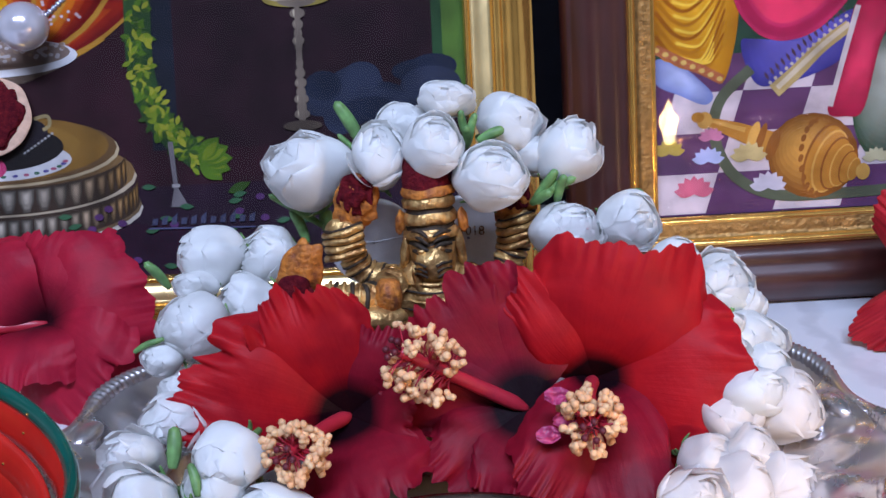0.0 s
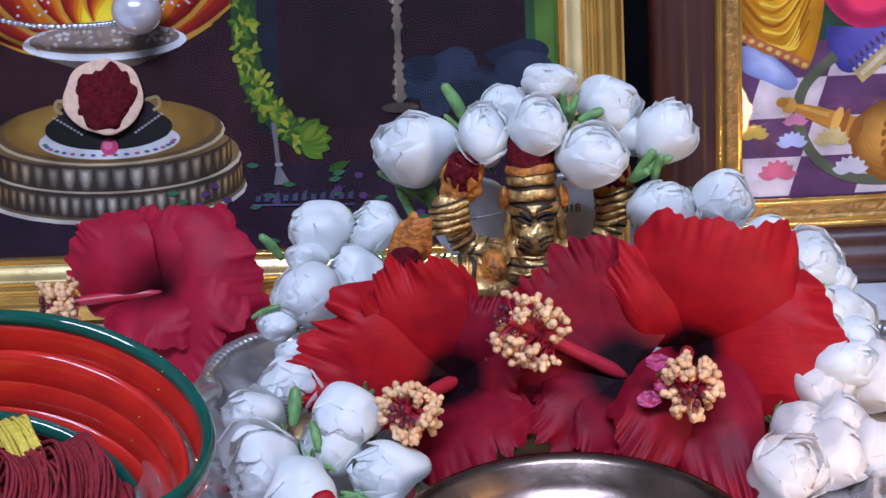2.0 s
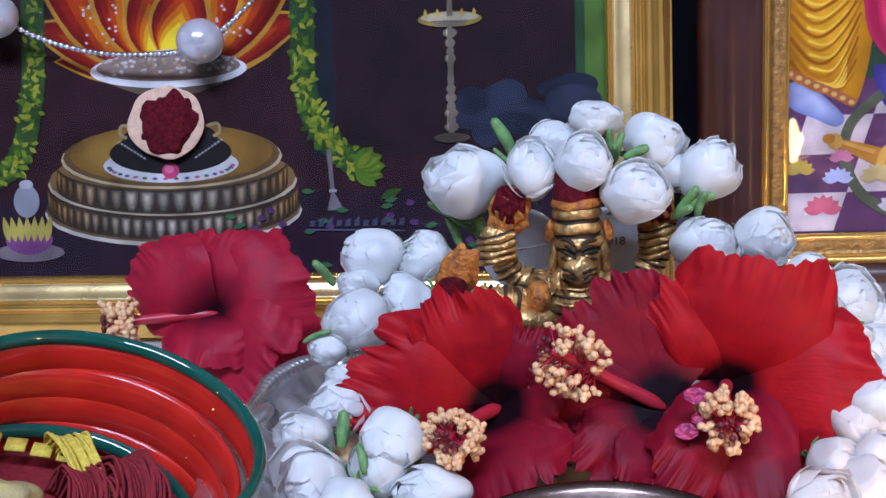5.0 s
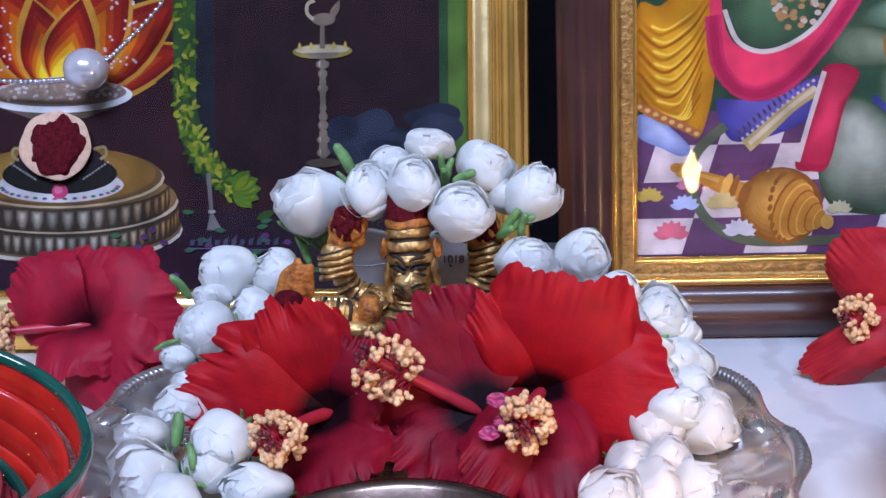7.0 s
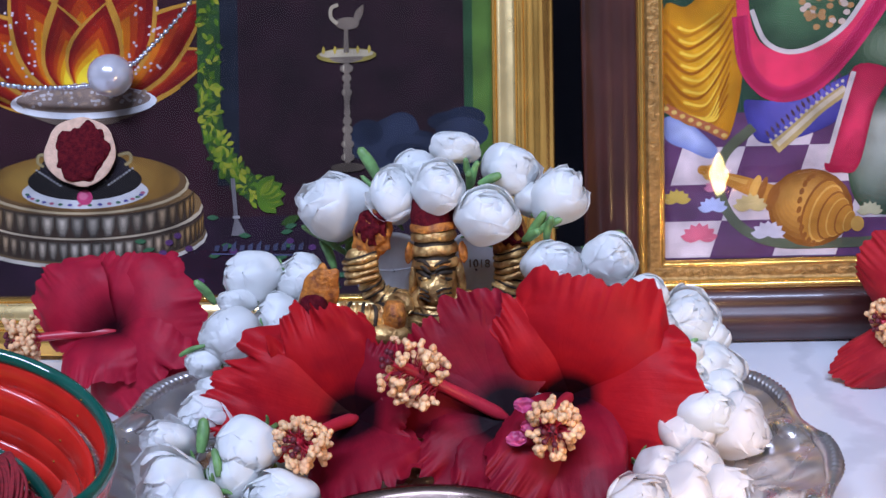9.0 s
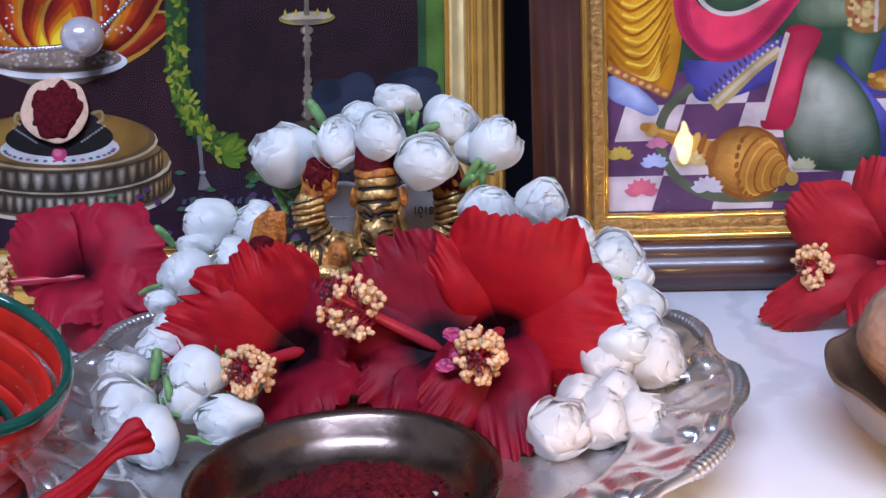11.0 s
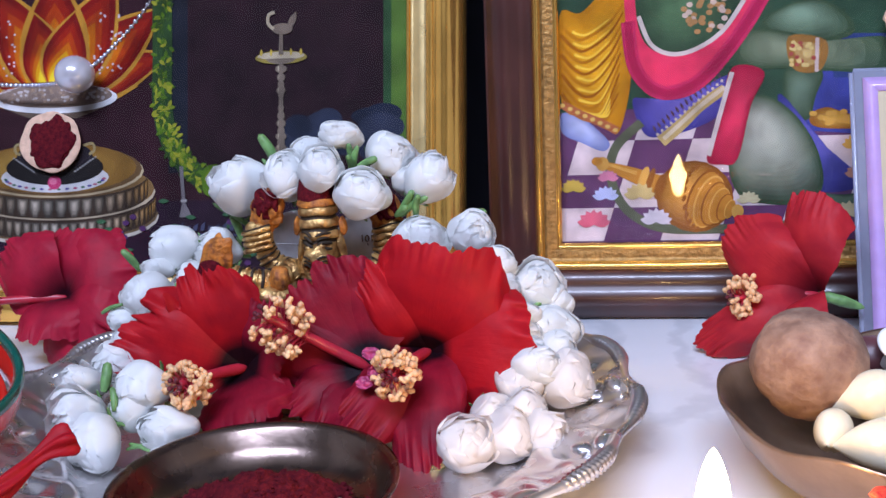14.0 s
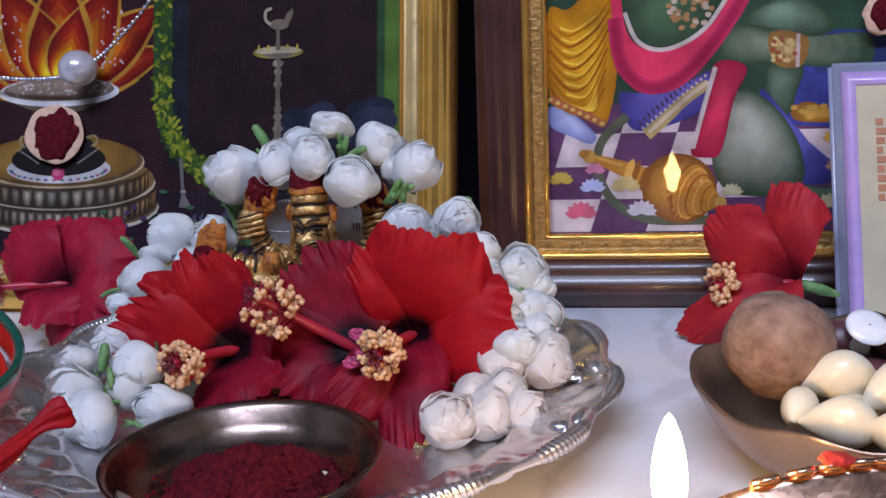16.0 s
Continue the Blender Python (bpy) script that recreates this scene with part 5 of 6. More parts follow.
for s in (-1, 1):
    for k in range(4):
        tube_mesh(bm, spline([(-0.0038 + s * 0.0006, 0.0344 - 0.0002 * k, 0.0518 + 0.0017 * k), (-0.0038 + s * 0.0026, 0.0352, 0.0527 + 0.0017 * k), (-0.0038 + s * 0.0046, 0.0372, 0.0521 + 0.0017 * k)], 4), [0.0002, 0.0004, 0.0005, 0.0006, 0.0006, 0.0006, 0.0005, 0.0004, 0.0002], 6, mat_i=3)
    blob(bm, scaled((-0.0038 + s * 0.0074, 0.0415, 0.0582), 0.0014, 0.0020, 0.0028), 3, 0.3, 17, 1)
blob(bm, scaled((-0.0037, 0.0352, 0.0500), 0.0040, 0.0030, 0.0042), 3, 0.12, 5)
for s in (-1, 1):
    blob(bm, scaled((-0.0038 + s * 0.0022, 0.0350, 0.0535), 0.0012, 0.0009, 0.0007, 0, 20 * s, 0), 2)
    blob(bm, scaled((-0.0038 + s * 0.0064, 0.0420, 0.0515), 0.0014, 0.0026, 0.0050, 0, -8 * s, 0), 3, 0.2, 7)
    blob(bm, scaled((-0.0045 + s * 0.0095, 0.0375, 0.0448), 0.0038, 0.0034, 0.0034), 3, 0.15, 8)
    blob(bm, scaled((-0.0045 + s * 0.0030, 0.0362, 0.0450), 0.0012, 0.0012, 0.0050, 0, 12 * s, 0), 2)
    for k in range(4):
        lathe(bm, [(0.0036 - 0.0004 * k, -0.0003), (0.0041 - 0.0004 * k, 0.0), (0.0036 - 0.0004 * k, 0.0003)], 20, frame_to((-0.0045 + s * 0.0095, 0.0375, 0.0438 + 0.001 * k), (0.2 * s, -0.5, 1)))
for k in range(3):
    for s in (-1, 1):
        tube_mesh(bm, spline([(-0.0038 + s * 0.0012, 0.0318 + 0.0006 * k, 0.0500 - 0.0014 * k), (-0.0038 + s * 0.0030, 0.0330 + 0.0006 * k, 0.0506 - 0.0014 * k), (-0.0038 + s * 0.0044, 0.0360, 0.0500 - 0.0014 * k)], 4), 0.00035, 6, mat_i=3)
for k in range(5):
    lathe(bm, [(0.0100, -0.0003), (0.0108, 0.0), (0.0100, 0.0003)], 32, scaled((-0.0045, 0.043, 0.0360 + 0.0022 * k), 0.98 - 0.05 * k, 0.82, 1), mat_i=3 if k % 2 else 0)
# raised arms with banded wrists and daubed heads; dark bands paint the gaps' shade
for pts, radii, head, tilt in (
        ([(-0.0135, 0.0420, 0.0440), (-0.0200, 0.0440, 0.0450), (-0.0235, 0.0440, 0.0500), (-0.0245, 0.0440, 0.0545)], [0.0036, 0.0032, 0.0030, 0.0028], (-0.0215, 0.0440, 0.0625), 12),
        ([(0.0065, 0.0440, 0.0415), (0.0125, 0.0465, 0.0432), (0.0155, 0.0480, 0.0490), (0.0168, 0.0485, 0.0540)], [0.0036, 0.0032, 0.0030, 0.0028], (0.0158, 0.0480, 0.0605), -8)):
    line = spline(pts, 6)
    tube_mesh(bm, line, [radii[0] * (1 - 0.2 * k / 18) for k in range(len(line))], 14)
    for k in (3, 6, 9, 11, 13, 15):
        d = line[k + 1] - line[k]
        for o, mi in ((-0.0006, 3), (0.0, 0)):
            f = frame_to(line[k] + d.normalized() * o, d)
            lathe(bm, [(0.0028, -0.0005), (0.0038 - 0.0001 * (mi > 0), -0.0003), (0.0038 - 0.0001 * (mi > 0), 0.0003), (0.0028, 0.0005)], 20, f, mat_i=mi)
    blob(bm, scaled(line[-1] + Vector((0, -0.001, 0.001)), 0.0046, 0.0034, 0.0042, 0, tilt, 0), 3, 0.25, 12)
    for k in range(4):
        rise = 0.0019 * k - 0.0034
        knuckles = [line[-1] + Vector(o) for o in ((-0.0048, -0.0018, rise - 0.0012), (-0.0026, -0.0044, rise - 0.0004), (0.0010, -0.0050, rise + 0.0006), (0.0042, -0.0030, rise + 0.0012))]
        tube_mesh(bm, spline(knuckles, 4), 0.00085, 8)
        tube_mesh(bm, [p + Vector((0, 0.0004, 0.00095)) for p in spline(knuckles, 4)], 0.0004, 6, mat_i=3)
    blob(bm, scaled(head, 0.0050, 0.0030, 0.0074, 0, tilt, 0), 4, 0.35, 4, 1, 2.5)
    blob(bm, scaled((head[0], head[1] - 0.0013, head[2] + 0.0026), 0.0038, 0.0026, 0.0050, 0, tilt, 0), 4, 0.4, 6, 2, 2.5)
# forward arm with a spread paddle
line = spline([(-0.0140, 0.0360, 0.0445), (-0.0200, 0.0290, 0.0440), (-0.0290, 0.0275, 0.0465)], 6)
tube_mesh(bm, line, [0.0036 - 0.0008 * k / 12 for k in range(13)], 14)
for k in (4, 5, 6, 7, 8, 9, 10, 11):
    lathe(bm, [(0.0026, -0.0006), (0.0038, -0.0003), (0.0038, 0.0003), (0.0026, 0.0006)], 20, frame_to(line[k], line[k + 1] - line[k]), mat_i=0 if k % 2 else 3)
blob(bm, scaled((-0.0345, 0.0290, 0.0505), 0.0048, 0.0026, 0.0098, 0, 24, 0), 4, 0.3, 9, 1)
blob(bm, scaled((-0.0355, 0.0268, 0.0470), 0.0042, 0.0022, 0.0048, 0, 20, 0), 4, 0.3, 3, 2)
blob(bm, scaled((-0.0140, 0.0285, 0.0448), 0.0034, 0.0030, 0.0044), 3, 0.15, 2, 1)
blob(bm, scaled((-0.0180, 0.0270, 0.0400), 0.0080, 0.0040, 0.0032, 0, 0, 10), 3, 0.15, 2)
for v in bm.verts:
    c = v.co * 260
    v.co += Vector((noise.noise(c), noise.noise(c + Vector((31, 0, 0))), noise.noise(c + Vector((0, 57, 0))))) * 0.0006
tagged(part("brass_idol", bm, [BRASS, PASTE, KUMKUM, PATINA_SHADE]), "small aged brass idol daubed with turmeric and red powder", "statue")

# coins propped behind the idol
for x, z, tilt in ((-0.0200, 0.0455, 8), (0.0045, 0.0455, -4)):
    ob = thing("coin", pose(x, 0.0660, z, 84, 0, tilt), "round steel coin propped upright behind the idol", "coin", "coins")
    bm = bmesh.new()
    lathe(bm, [(0.0005, 0.0006), (0.0098, 0.0006), (0.0102, 0.0010), (0.0112, 0.0010), (0.0115, 0.0006), (0.0115, -0.0006), (0.0112, -0.0010), (0.0005, -0.0008)], 48)
    part("disc", bm, COIN, ob)
    bm = bmesh.new()
    tube_mesh(bm, spline([(-0.0075, 0.0008, 0.0006), (0.0, 0.0002, 0.0006), (0.0075, 0.0010, 0.0006)], 6), 0.00022, 6)
    if x > 0:
        bm.free()
        words = bpy.data.curves.new("numerals", "FONT")
        words.body, words.size, words.extrude, words.align_x, words.align_y = "1018", 0.0034, 0.0002, "CENTER", "CENTER"
        flat_text = bpy.data.objects.new("numerals", words)
        scene.collection.objects.link(flat_text)
        bpy.context.view_layer.update()
        me = bpy.data.meshes.new_from_object(flat_text)
        bpy.data.objects.remove(flat_text)
        me.materials.clear()
        me.materials.append(STEEL)
        relief = new("numerals", me)
        relief.parent = ob
        relief.matrix_basis = pose(0.001, 0.002, 0.0009)
    else:
        part("relief", bm, COIN, ob)
    bm = bmesh.new()
    box(bm, x - 0.004, x + 0.004, 0.0672, 0.0720, 0.0, 0.036)
    bmesh.ops.bevel(bm, geom=bm.edges[:], offset=0.0012, segments=2, affect="EDGES")
    tagged(part("coin_stand", bm, BRASS), "narrow brass prop behind a coin", "stand", "coin stands")

# ---- bangles with thread inside ----


def bangle(c, normal, R, r, material, label, wide=0.0016):
    ob = thing("bangle", frame_to(c, normal), label, "bangle", "stacked bangles")
    bm = bmesh.new()
    n, k = 120, 12
    rows = []
    for i in range(n):
        a = 2 * math.pi * i / n
        rows.append([bm.verts.new(((R + wide * math.cos(b)) * math.cos(a), (R + wide * math.cos(b)) * math.sin(a), r * math.sin(b) * (0.7 + 0.3 * abs(math.sin(b))))) for b in [2 * math.pi * j / k for j in range(k)]])
    for i in range(n):
        for j in range(k):
            bm.faces.new((rows[i][j], rows[(i + 1) % n][j], rows[(i + 1) % n][(j + 1) % k], rows[i][(j + 1) % k]))
    part("ring", bm, material, ob)
    for i in range(4):
        a = 2 * math.pi * (i + 0.4 * math.sin(i * 5.0)) / 4
        f = bmesh.new()
        blob(f, scaled(((R - wide) * math.cos(a), (R - wide) * math.sin(a), r * 0.1), 0.0004, 0.0004, 0.0003), 1)
        part("fleck", f, GOLD, ob)
    return ob


NB = Vector((0.394, -0.076, 1.0)).normalized()
CB = Vector((-0.1034, -0.0395, 0.0426))
bangle(CB, NB, 0.0345, 0.0019, BANGLE_GREEN, "glossy dark green glass bangle topping the stack")
for k, (off, R, dx, dy, m) in enumerate(((0.0052, 0.0343, 0.0002, 0.0004, BANGLE_RED), (0.0120, 0.0332, -0.0016, -0.0004, BANGLE_RED), (0.0182, 0.0330, -0.0018, -0.0006, BANGLE_RED), (0.0222, 0.0314, -0.0046, -0.0036, BANGLE_GREEN), (0.0262, 0.0326, -0.0020, -0.0010, BANGLE_RED))):
    bangle(CB - NB * off + Vector((dx, dy, 0)), NB, R, 0.0052 if m is BANGLE_RED else 0.0020, m, "glossy %s glass bangle in a leaning stack" % ("green" if m is BANGLE_GREEN else "red"))

SKEIN = thing("thread_skein", frame_to(CB - NB * 0.0275 + Vector((-0.003, -0.002, 0)), NB), "twisted red and yellow cotton thread skein inside the bangles", "thread")
bm = bmesh.new()
blob(bm, scaled((0.0, 0.0, -0.006), 0.0325, 0.0325, 0.0115), 4, 0.08, 3)
part("red_cushion", bm, THREAD_RED, SKEIN)


def hank(pts, count, spread, name, material):
    """A loose bundle of thread."""
    bm = bmesh.new()
    for i in range(count):
        a, q = rf.random() * 6.28, spread * math.sqrt(rf.random())
        o = Vector((math.cos(a) * q, math.sin(a) * q * 0.8, math.sin(a * 2) * q * 0.5))
        tube_mesh(bm, spline([Vector(p) + o * (0.75 + 0.5 * rf.random()) for p in pts], 6), 0.00042, 5)
    part(name, bm, material, SKEIN)["kind"] = "stuff"


rf = random.Random(11)
hank([(0.004, 0.018, 0.006), (0.010, 0.012, 0.0150), (0.016, 0.002, 0.0145), (0.019, -0.012, 0.006)], 70, 0.0050, "red_hank", THREAD_RED)
hank([(0.013, 0.014, 0.004), (0.019, 0.006, 0.0115), (0.023, -0.006, 0.0105), (0.023, -0.020, 0.004)], 70, 0.0046, "red_hank", THREAD_RED)
hank([(0.000, 0.006, 0.006), (0.003, 0.002, 0.0165), (0.008, -0.006, 0.0155), (0.009, -0.018, 0.005)], 70, 0.0050, "red_hank", THREAD_RED)
hank([(-0.009, 0.021, 0.006), (-0.006, 0.015, 0.0135), (0.000, 0.007, 0.0155), (0.007, 0.001, 0.0110)], 60, 0.0036, "yellow_hank", THREAD_YELLOW)
bm = bmesh.new()
blob(bm, scaled((-0.010, -0.012, 0.0135), 0.0085, 0.0068, 0.0052, 0, 0, 35), 4, 0.22, 5, freq=1.8)
blob(bm, scaled((-0.0155, -0.0165, 0.0125), 0.0050, 0.0046, 0.0042), 3, 0.25, 9)
part("turmeric_knob", bm, mat("turmeric_root", (0.50, 0.40, 0.14), 0.7, scale=260, bump=0.6, bump_scale=900, color2=(0.36, 0.30, 0.16)), SKEIN, "pale yellow turmeric root")
for i in range(5):
    bm = bmesh.new()
    box(bm, -0.0022, 0.0022, -0.0018, 0.0018, -0.0004, 0.0004)
    ob = part("yellow_stitch", bm, THREAD_YELLOW, SKEIN)
    ob.matrix_basis = pose(-0.022 + 0.0056 * i, 0.0130 + 0.001 * i, 0.0088, 12, -14 + 4 * i, 8)

# twisted red cloth bud by the bangles
bm = bmesh.new()
tip, mid, end = Vector((-0.0420, -0.0560, 0.0300)), Vector((-0.0540, -0.0720, 0.0230)), Vector((-0.0660, -0.0860, 0.0170))
line = spline([tip, (tip + mid) / 2 + Vector((0, 0.002, 0.001)), mid, end], 8)
rows = []
for i, p in enumerate(line):
    v = i / (len(line) - 1)
    r = 0.0015 + 0.0022 * math.exp(-((v - 0.10) / 0.16) ** 2) + 0.0036 * max(0, v - 0.45) ** 0.8
    d = (line[min(i + 1, len(line) - 1)] - line[max(i - 1, 0)]).normalized()
    x = d.cross(Vector((0, 0, 1))).normalized()
    y = x.cross(d)
    rows.append([bm.verts.new(p + (x * math.cos(a) + y * math.sin(a)) * r * (1 + 0.30 * math.sin(a * 5 + v * 9))) for a in [2 * math.pi * j / 30 for j in range(30)]])
for a, b in zip(rows, rows[1:]):
    for j in range(30):
        bm.faces.new((a[j], a[(j + 1) % 30], b[(j + 1) % 30], b[j]))
bm.faces.new(rows[0][::-1])
bm.faces.new(rows[-1])
tagged(part("hibiscus_bud", bm, RED), "furled red hibiscus bud lying over the plate rim", "flower bud")

# ---- pearl strand across the lotus picture ----
STRAND = thing("pearl_strand", Matrix.Identity(4), "silver cord with large pearls hung before the lotus picture", "necklace")


def on_pic1(x, s, out):
    return PIC1.matrix_world @ Vector((x, s, out))


bpy.context.view_layer.update()
pts = [on_pic1(*q) for q in ((-0.245, 0.16, 0.006), (-0.215, 0.125, 0.006), (-0.189, 0.1055, 0.007), (-0.165, 0.0965, 0.008), (-0.1420, 0.0945, 0.009), (-0.1265, 0.0965, 0.010), (-0.1120, 0.107, 0.008), (-0.0930, 0.130, 0.007), (-0.075, 0.175, 0.006), (-0.068, 0.25, 0.006))]
line = spline(pts, 24)
bm = bmesh.new()
tube_mesh(bm, line, 0.0004, 8)
for i, p in enumerate(line):
    if i % 2:
        continue
    d = (line[min(i + 1, len(line) - 1)] - line[max(i - 1, 0)]).normalized()
    lathe(bm, [(0.0003, -0.0010), (0.0009, -0.0006), (0.0011, 0.0), (0.0009, 0.0006), (0.0003, 0.0010)], 10, frame_to(p, d))
part("beaded_cord", bm, CHAIN, STRAND)
for q in ((-0.1250, 0.0980, 0.0105), (-0.1945, 0.1085, 0.0105)):
    bm = bmesh.new()
    blob(bm, Matrix.Translation(on_pic1(*q)) @ Matrix.Diagonal((0.0078, 0.0078, 0.0074, 1)), 4)
    part("pearl", bm, PEARL, STRAND)

# ---- bowl of nuts and shells ----
BC = Vector((0.1650, -0.0060, 0.0))
BOWL = thing("offering_bowl", Matrix.Translation(BC), "shallow bronze offering bowl on the marble shelf", "bowl")
bm = bmesh.new()
lathe(bm, [(0.0005, 0.0030), (0.022, 0.0034), (0.033, 0.0080), (0.041, 0.0155), (0.0475, 0.0250), (0.0484, 0.0254), (0.0482, 0.0240), (0.042, 0.0125), (0.034, 0.0050), (0.024, 0.0), (0.0005, 0.0)], 96, wob=lambda r, z, a, j: (r * (1 + 0.012 * math.sin(a * 9) * (r > 0.04)), z + 0.0012 * math.sin(a * 9 + 1) * (r > 0.04)))
part("dish", bm, BOWLMETAL, BOWL)
bm = bmesh.new()
blob(bm, scaled((0, 0, 0), 0.0160, 0.0150, 0.0148), 4, 0.06, 3)
for v in bm.verts:
    a = math.atan2(v.co.y, v.co.x)
    v.co *= 1 + 0.018 * math.sin(a * 9 + 3 * math.sin(v.co.z * 200)) + 0.008 * math.sin(a * 23 + v.co.z * 300) + 0.006 * math.sin(a * 47 - v.co.z * 180)
nut = part("areca_nut", bm, NUT)
nut.matrix_basis = pose(0.1410, 0.0050, 0.0290, 20, 25, 30)
tagged(nut, "brown ridged areca nut resting in the bowl", "nut")


def cowrie(p, s, rx, ry, rz, material, label):
    """A smooth curved kernel or shell, swollen at one end."""
    bm = bmesh.new()
    n = 28
    prof = [(max(0.0003, s * (0.66 * math.sin(math.pi * (k / n) ** 0.74) ** 0.8)), s * (1 - 2 * k / n)) for k in range(n + 1)]
    lathe(bm, prof, 32)
    for v in bm.verts:
        v.co.y *= 0.86
        v.co += Vector((0.10 * s * (v.co.z / s) ** 2, 0, 0)) + v.co * 0.05 * noise.noise(v.co * 90 + Vector((s * 1e4, p[0] * 900, 0)))
        if v.co.x > 0.3 * s and abs(v.co.y) < 0.10 * s:
            v.co.x -= 0.07 * s
    ob = part("seashell", bm, material)
    ob.matrix_basis = pose(*p, rx, ry + 85, rz)
    return tagged(ob, label, "seashell", "shells in the bowl")


for p, s, r in (((0.1530, -0.0060, 0.0225), 0.0105, (20, -10, 20)), ((0.1425, -0.0190, 0.0180), 0.0088, (0, 10, 75)), ((0.1520, -0.0270, 0.0185), 0.0105, (-10, 5, -15)), ((0.1660, -0.0150, 0.0230), 0.0105, (30, -20, 60)), ((0.1760, -0.0260, 0.0200), 0.0100, (0, 10, 10)), ((0.1650, -0.0330, 0.0180), 0.0095, (10, 0, -30)), ((0.1860, -0.0080, 0.0210), 0.0100, (10, 10, 80)), ((0.1560, -0.0120, 0.0120), 0.0105, (0, 0, 40)), ((0.1700, -0.0050, 0.0130), 0.0105, (0, 0, -40)), ((0.1800, 0.0050, 0.0170), 0.0100, (0, 0, 100))):
    cowrie((p[0] + 0.002, p[1], p[2] + 0.002), s * 0.98, *r, CASHEW, "glossy cream seashell heaped in the bowl")
for p, s in (((0.1590, 0.0240, 0.0240), 0.0078), ((0.1740, 0.0230, 0.0240), 0.0080), ((0.1660, 0.0140, 0.0160), 0.0085)):
    bm = bmesh.new()
    blob(bm, scaled(p, s, s * 0.85, s * 0.8), 3, 0.12, int(p[0] * 1e4))
    tagged(part("seed", bm, DATE), "dark maroon lotus seed in the bowl", "seed", "seeds in the bowl")
for p, t in (((0.1655, 0.0140, 0.0315), (0.2, -0.5, 0.8)), ((0.1770, 0.0120, 0.0330), (-0.2, -0.5, 0.8))):
    ob = thing("white_button", frame_to(p, t), "white mushroom-shaped shell button in the bowl", "button", "shell buttons")
    bm = bmesh.new()
    lathe(bm, [(0.0003, 0.0012), (0.0045, 0.0010), (0.0062, 0.0003), (0.0064, -0.0002), (0.0058, -0.0008), (0.0022, -0.0016), (0.0018, -0.006), (0.0032, -0.0085), (0.0003, -0.0090)], 36)
    part("cap", bm, SHELL_WHITE, ob)
bm = bmesh.new()
lathe(bm, [(0.0005, 0.0), (0.0055, 0.0005), (0.0075, 0.004), (0.0065, 0.0052), (0.0005, 0.0045)], 8, pose(0.1690, 0.0300, 0.0225, 20, 10, 0))
tagged(part("shell_cup", bm, STEEL), "small grey faceted cup at the bowl's edge", "cup")

# ---- oil lamp with flame ----
LC = Vector((0.1600, -0.1330, 0.0))
LAMP = thing("oil_lamp", Matrix.Translation(LC), "ornate copper oil lamp with a burning wick", "lamp")
spout = math.atan2(FLAME[1] - LC.y, FLAME[0] - LC.x)


def lamp_wob(r, z, a, j):
    d = math.atan2(math.sin(a - spout), math.cos(a - spout))
    k = math.exp(-(d / 0.42) ** 2) * (r / 0.036)
    return r * (1 + 0.42 * k), z - 0.0075 * k * (z > 0.030)


bm = bmesh.new()
lathe(bm, [(0.0005, 0.0120), (0.018, 0.0130), (0.028, 0.0260), (0.0345, 0.0410), (0.0352, 0.0424), (0.0360, 0.0410), (0.0300, 0.0220), (0.0200, 0.0100), (0.0130, 0.0070), (0.0180, 0.0030), (0.0240, 0.0), (0.0005, 0.0)], 96, wob=lamp_wob)
LAMP_BOWL = part("bowl", bm, COPPER, LAMP)
bm = bmesh.new()
lathe(bm, [(0.0005, 0.0285), (0.0285, 0.0285)], 64, wob=lamp_wob)
part("oil", bm, mat("lamp_oil", (0.35, 0.22, 0.05), 0.06, var=0.1, scale=30), LAMP, "golden lamp oil", False)
for i in range(44):
    a = 2 * math.pi * i / 44
    d = math.atan2(math.sin(a - spout), math.cos(a - spout))
    if abs(d) < 0.3:
        continue
    rr, zz = lamp_wob(0.0352, 0.0428, a, 0)
    m = frame_to((rr * math.cos(a), rr * math.sin(a), zz), (math.cos(a) * 0.5, math.sin(a) * 0.5, 0.9), (-math.sin(a), math.cos(a), 0))
    bm = bmesh.new()
    for ring, rad in ((0.0025, 0.0008), (0.0012, 0.0006)):
        tube_mesh(bm, [m @ Vector((ring * math.cos(b), ring * math.sin(b), 0)) for b in [2 * math.pi * q / 18 for q in range(19)]], rad, 6, caps=False)
    blob(bm, m @ Matrix.Diagonal((0.0008, 0.0008, 0.0007, 1)), 2)
    lathe(bm, [(0.0025, -0.0010), (0.0026, -0.0003), (0.0005, -0.0001)], 16, m)
    part("rosette", bm, COPPER, LAMP_BOWL, "embossed rosette on the rim")
bm = bmesh.new()
blob(bm, scaled((0.1456 - LC.x, -0.1000 - LC.y, 0.0437), 0.0034, 0.0026, 0.0012), 3, 0.35, 3)
part("kumkum_dot", bm, mat("kumkum_bright", (0.5, 0.03, 0.02), 0.9, scale=800, bump=0.8), LAMP, "bright red powder dot on the rim")
bm = bmesh.new()
tube_mesh(bm, spline([(FLAME[0] - LC.x + 0.012, FLAME[1] - LC.y - 0.006, 0.0285), (FLAME[0] - LC.x + 0.004, FLAME[1] - LC.y - 0.002, 0.0310), (FLAME[0] - LC.x, FLAME[1] - LC.y, FLAME[2] + 0.003)], 5), [0.0017] * 8 + [0.0015, 0.0012, 0.0006], 8)
part("wick", bm, WICK, LAMP, "charred cotton wick")
bm = bmesh.new()
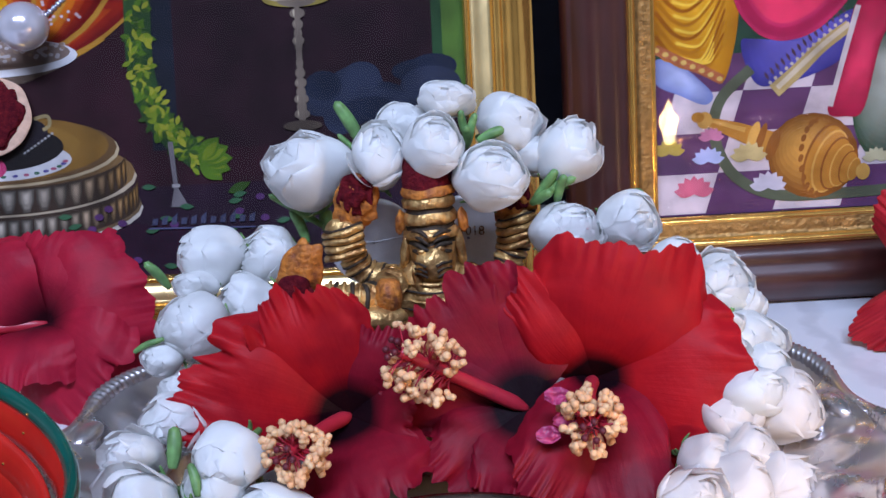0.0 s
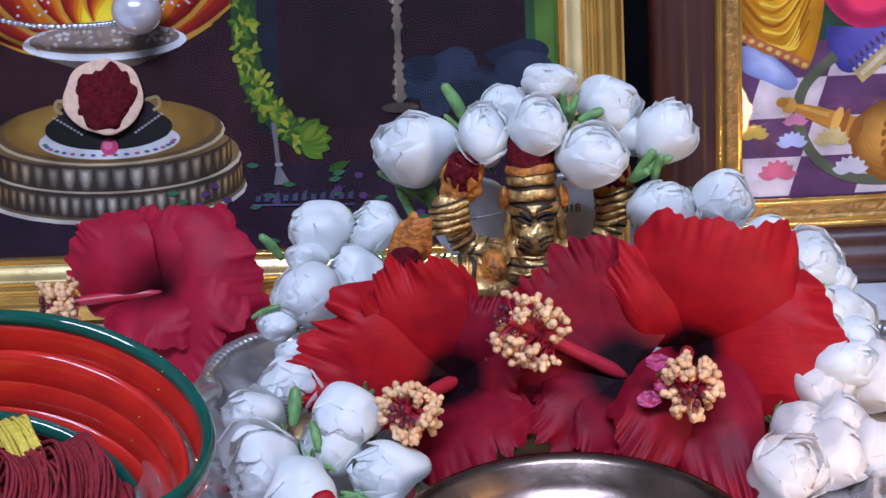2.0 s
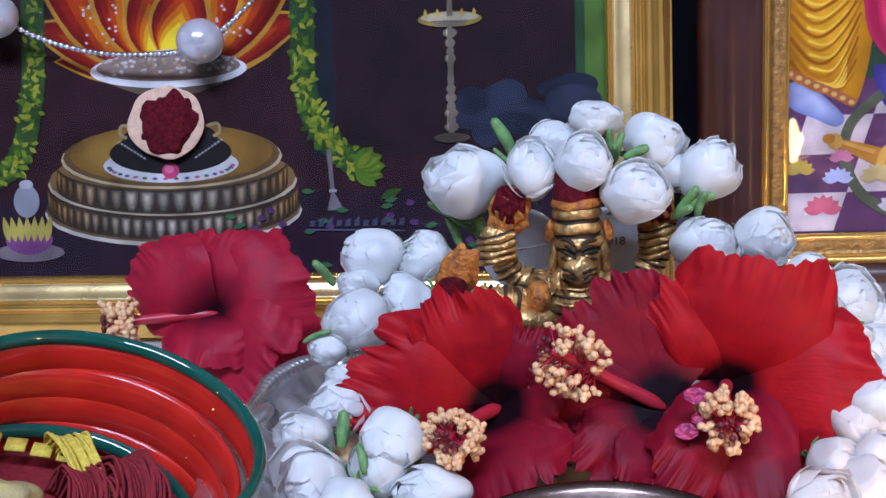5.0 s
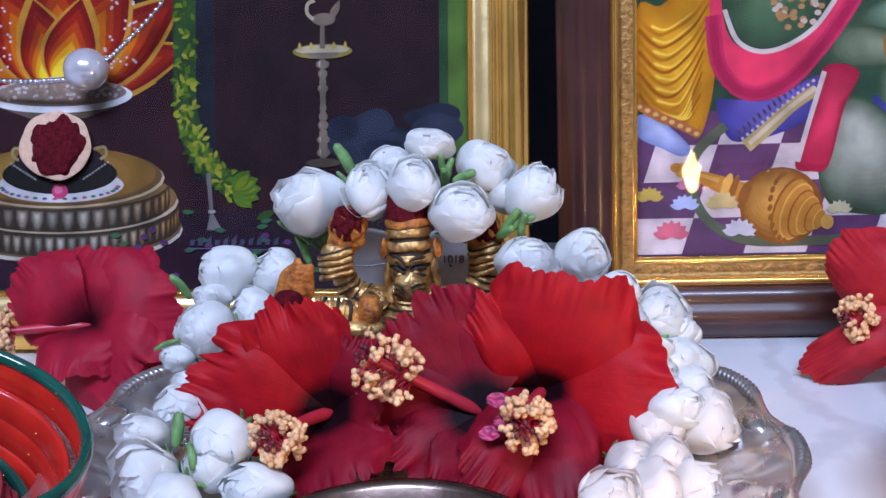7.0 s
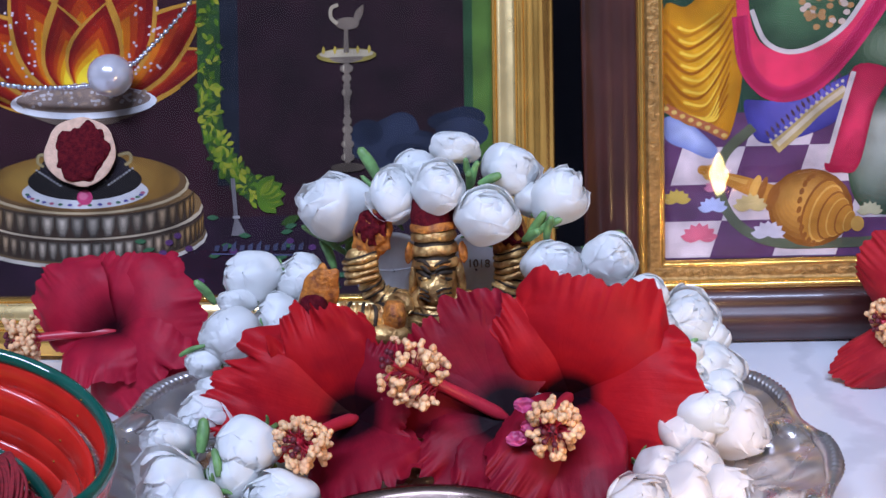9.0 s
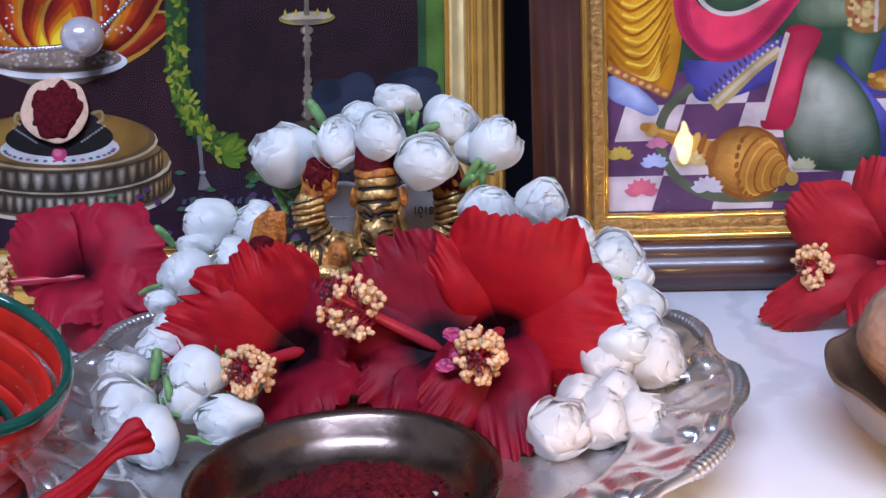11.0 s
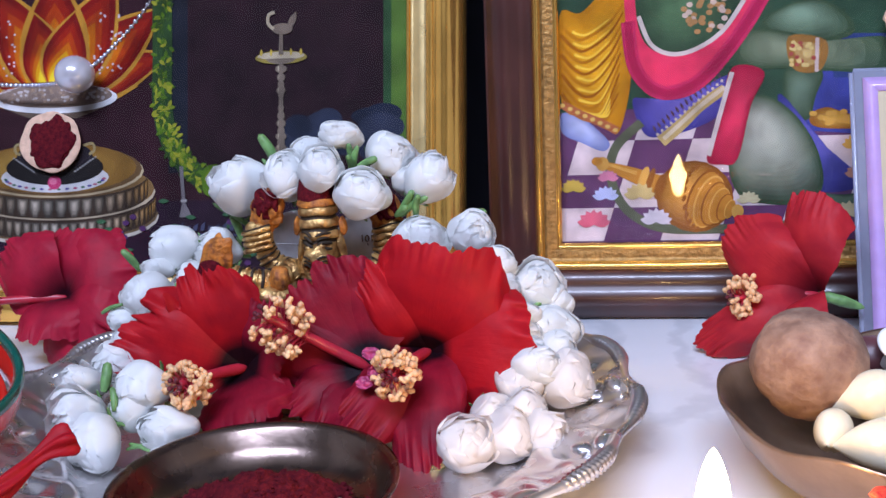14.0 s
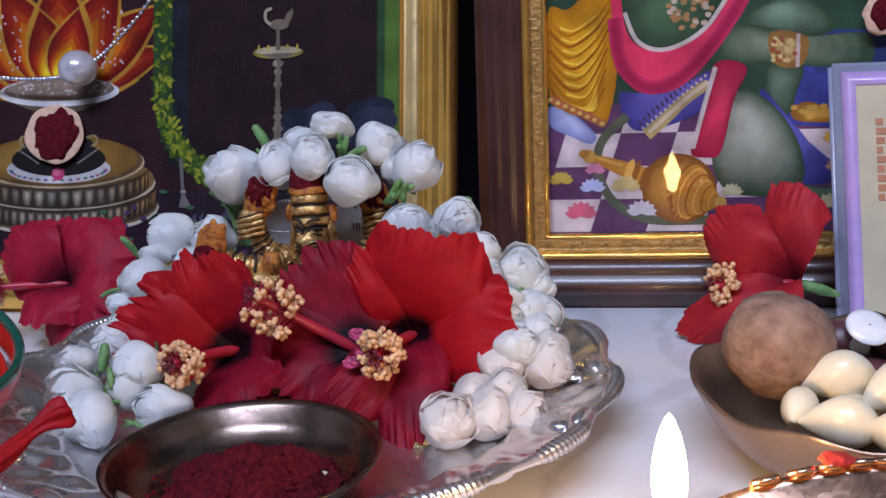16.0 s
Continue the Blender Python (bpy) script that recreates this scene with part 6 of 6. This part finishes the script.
lathe(bm, [(0.0081 * (0.002 + k / 30) ** 0.5 * (1.0 - k / 30) ** 0.75 + 0.00005, 0.0235 * k / 30) for k in range(31)], 32, Matrix.Translation((FLAME[0] - LC.x, FLAME[1] - LC.y, FLAME[2])))
fl = part("flame", bm, FIRE, LAMP, "steady yellow-white flame")
fl.visible_shadow = False

# ---- acrylic picture stand ----
STAND = thing("acrylic_stand", Matrix.Translation((0.1655, 0.0850, 0.0)) @ pose(0, 0, 0, 66, 0, 3), "lilac-edged clear acrylic stand with a beige card", "photo stand")
bm = bmesh.new()
box(bm, 0.0, 0.080, 0.0, 0.100, -0.004, 0.0)
bmesh.ops.bevel(bm, geom=bm.edges[:], offset=0.0015, segments=3, affect="EDGES")
part("block", bm, ACRYLIC, STAND, "frosted clear acrylic block")
moul = [(0.0, 0.0004, 0), (0.0, 0.0012, 0), (0.0048, 0.0012, 0), (0.0048, 0.0004, 0)]
moulding("lilac_strip", 0.0040, 0.0760, 0.0040, 0.0960, moul, [LILAC], STAND)
bm = bmesh.new()
box(bm, 0.0088, 0.0712, 0.0088, 0.0912, 0.0004, 0.0008)
part("card", bm, CARD, STAND, "", False)
for i, (x, y, w, h) in enumerate(((0.0150, 0.050, 0.0035, 0.030), (0.0215, 0.030, 0.002, 0.045), (0.030, 0.074, 0.030, 0.003), (0.032, 0.016, 0.026, 0.003))):
    bm = bmesh.new()
    for q in range(9):
        if h > w:
            box(bm, x, x + w * (0.6 + 0.4 * ((q * 7) % 5) / 4), y + h * q / 9, y + h * (q + 0.7) / 9, 0.0009, 0.0011)
        else:
            box(bm, x + w * q / 9, x + w * (q + 0.7) / 9, y, y + h * (0.6 + 0.4 * ((q * 7) % 5) / 4), 0.0009, 0.0011)
    part("lettering", bm, CARDTEXT, STAND, "", False)
bm = bmesh.new()
lathe(bm, [(0.0005, 0.0), (0.016, 0.0), (0.018, 0.0004), (0.016, 0.0008), (0.0005, 0.0008)], 40, pose(0.045, 0.045, 0.0009))
part("medallion", bm, STEEL, STAND, "dull grey oval medallion")
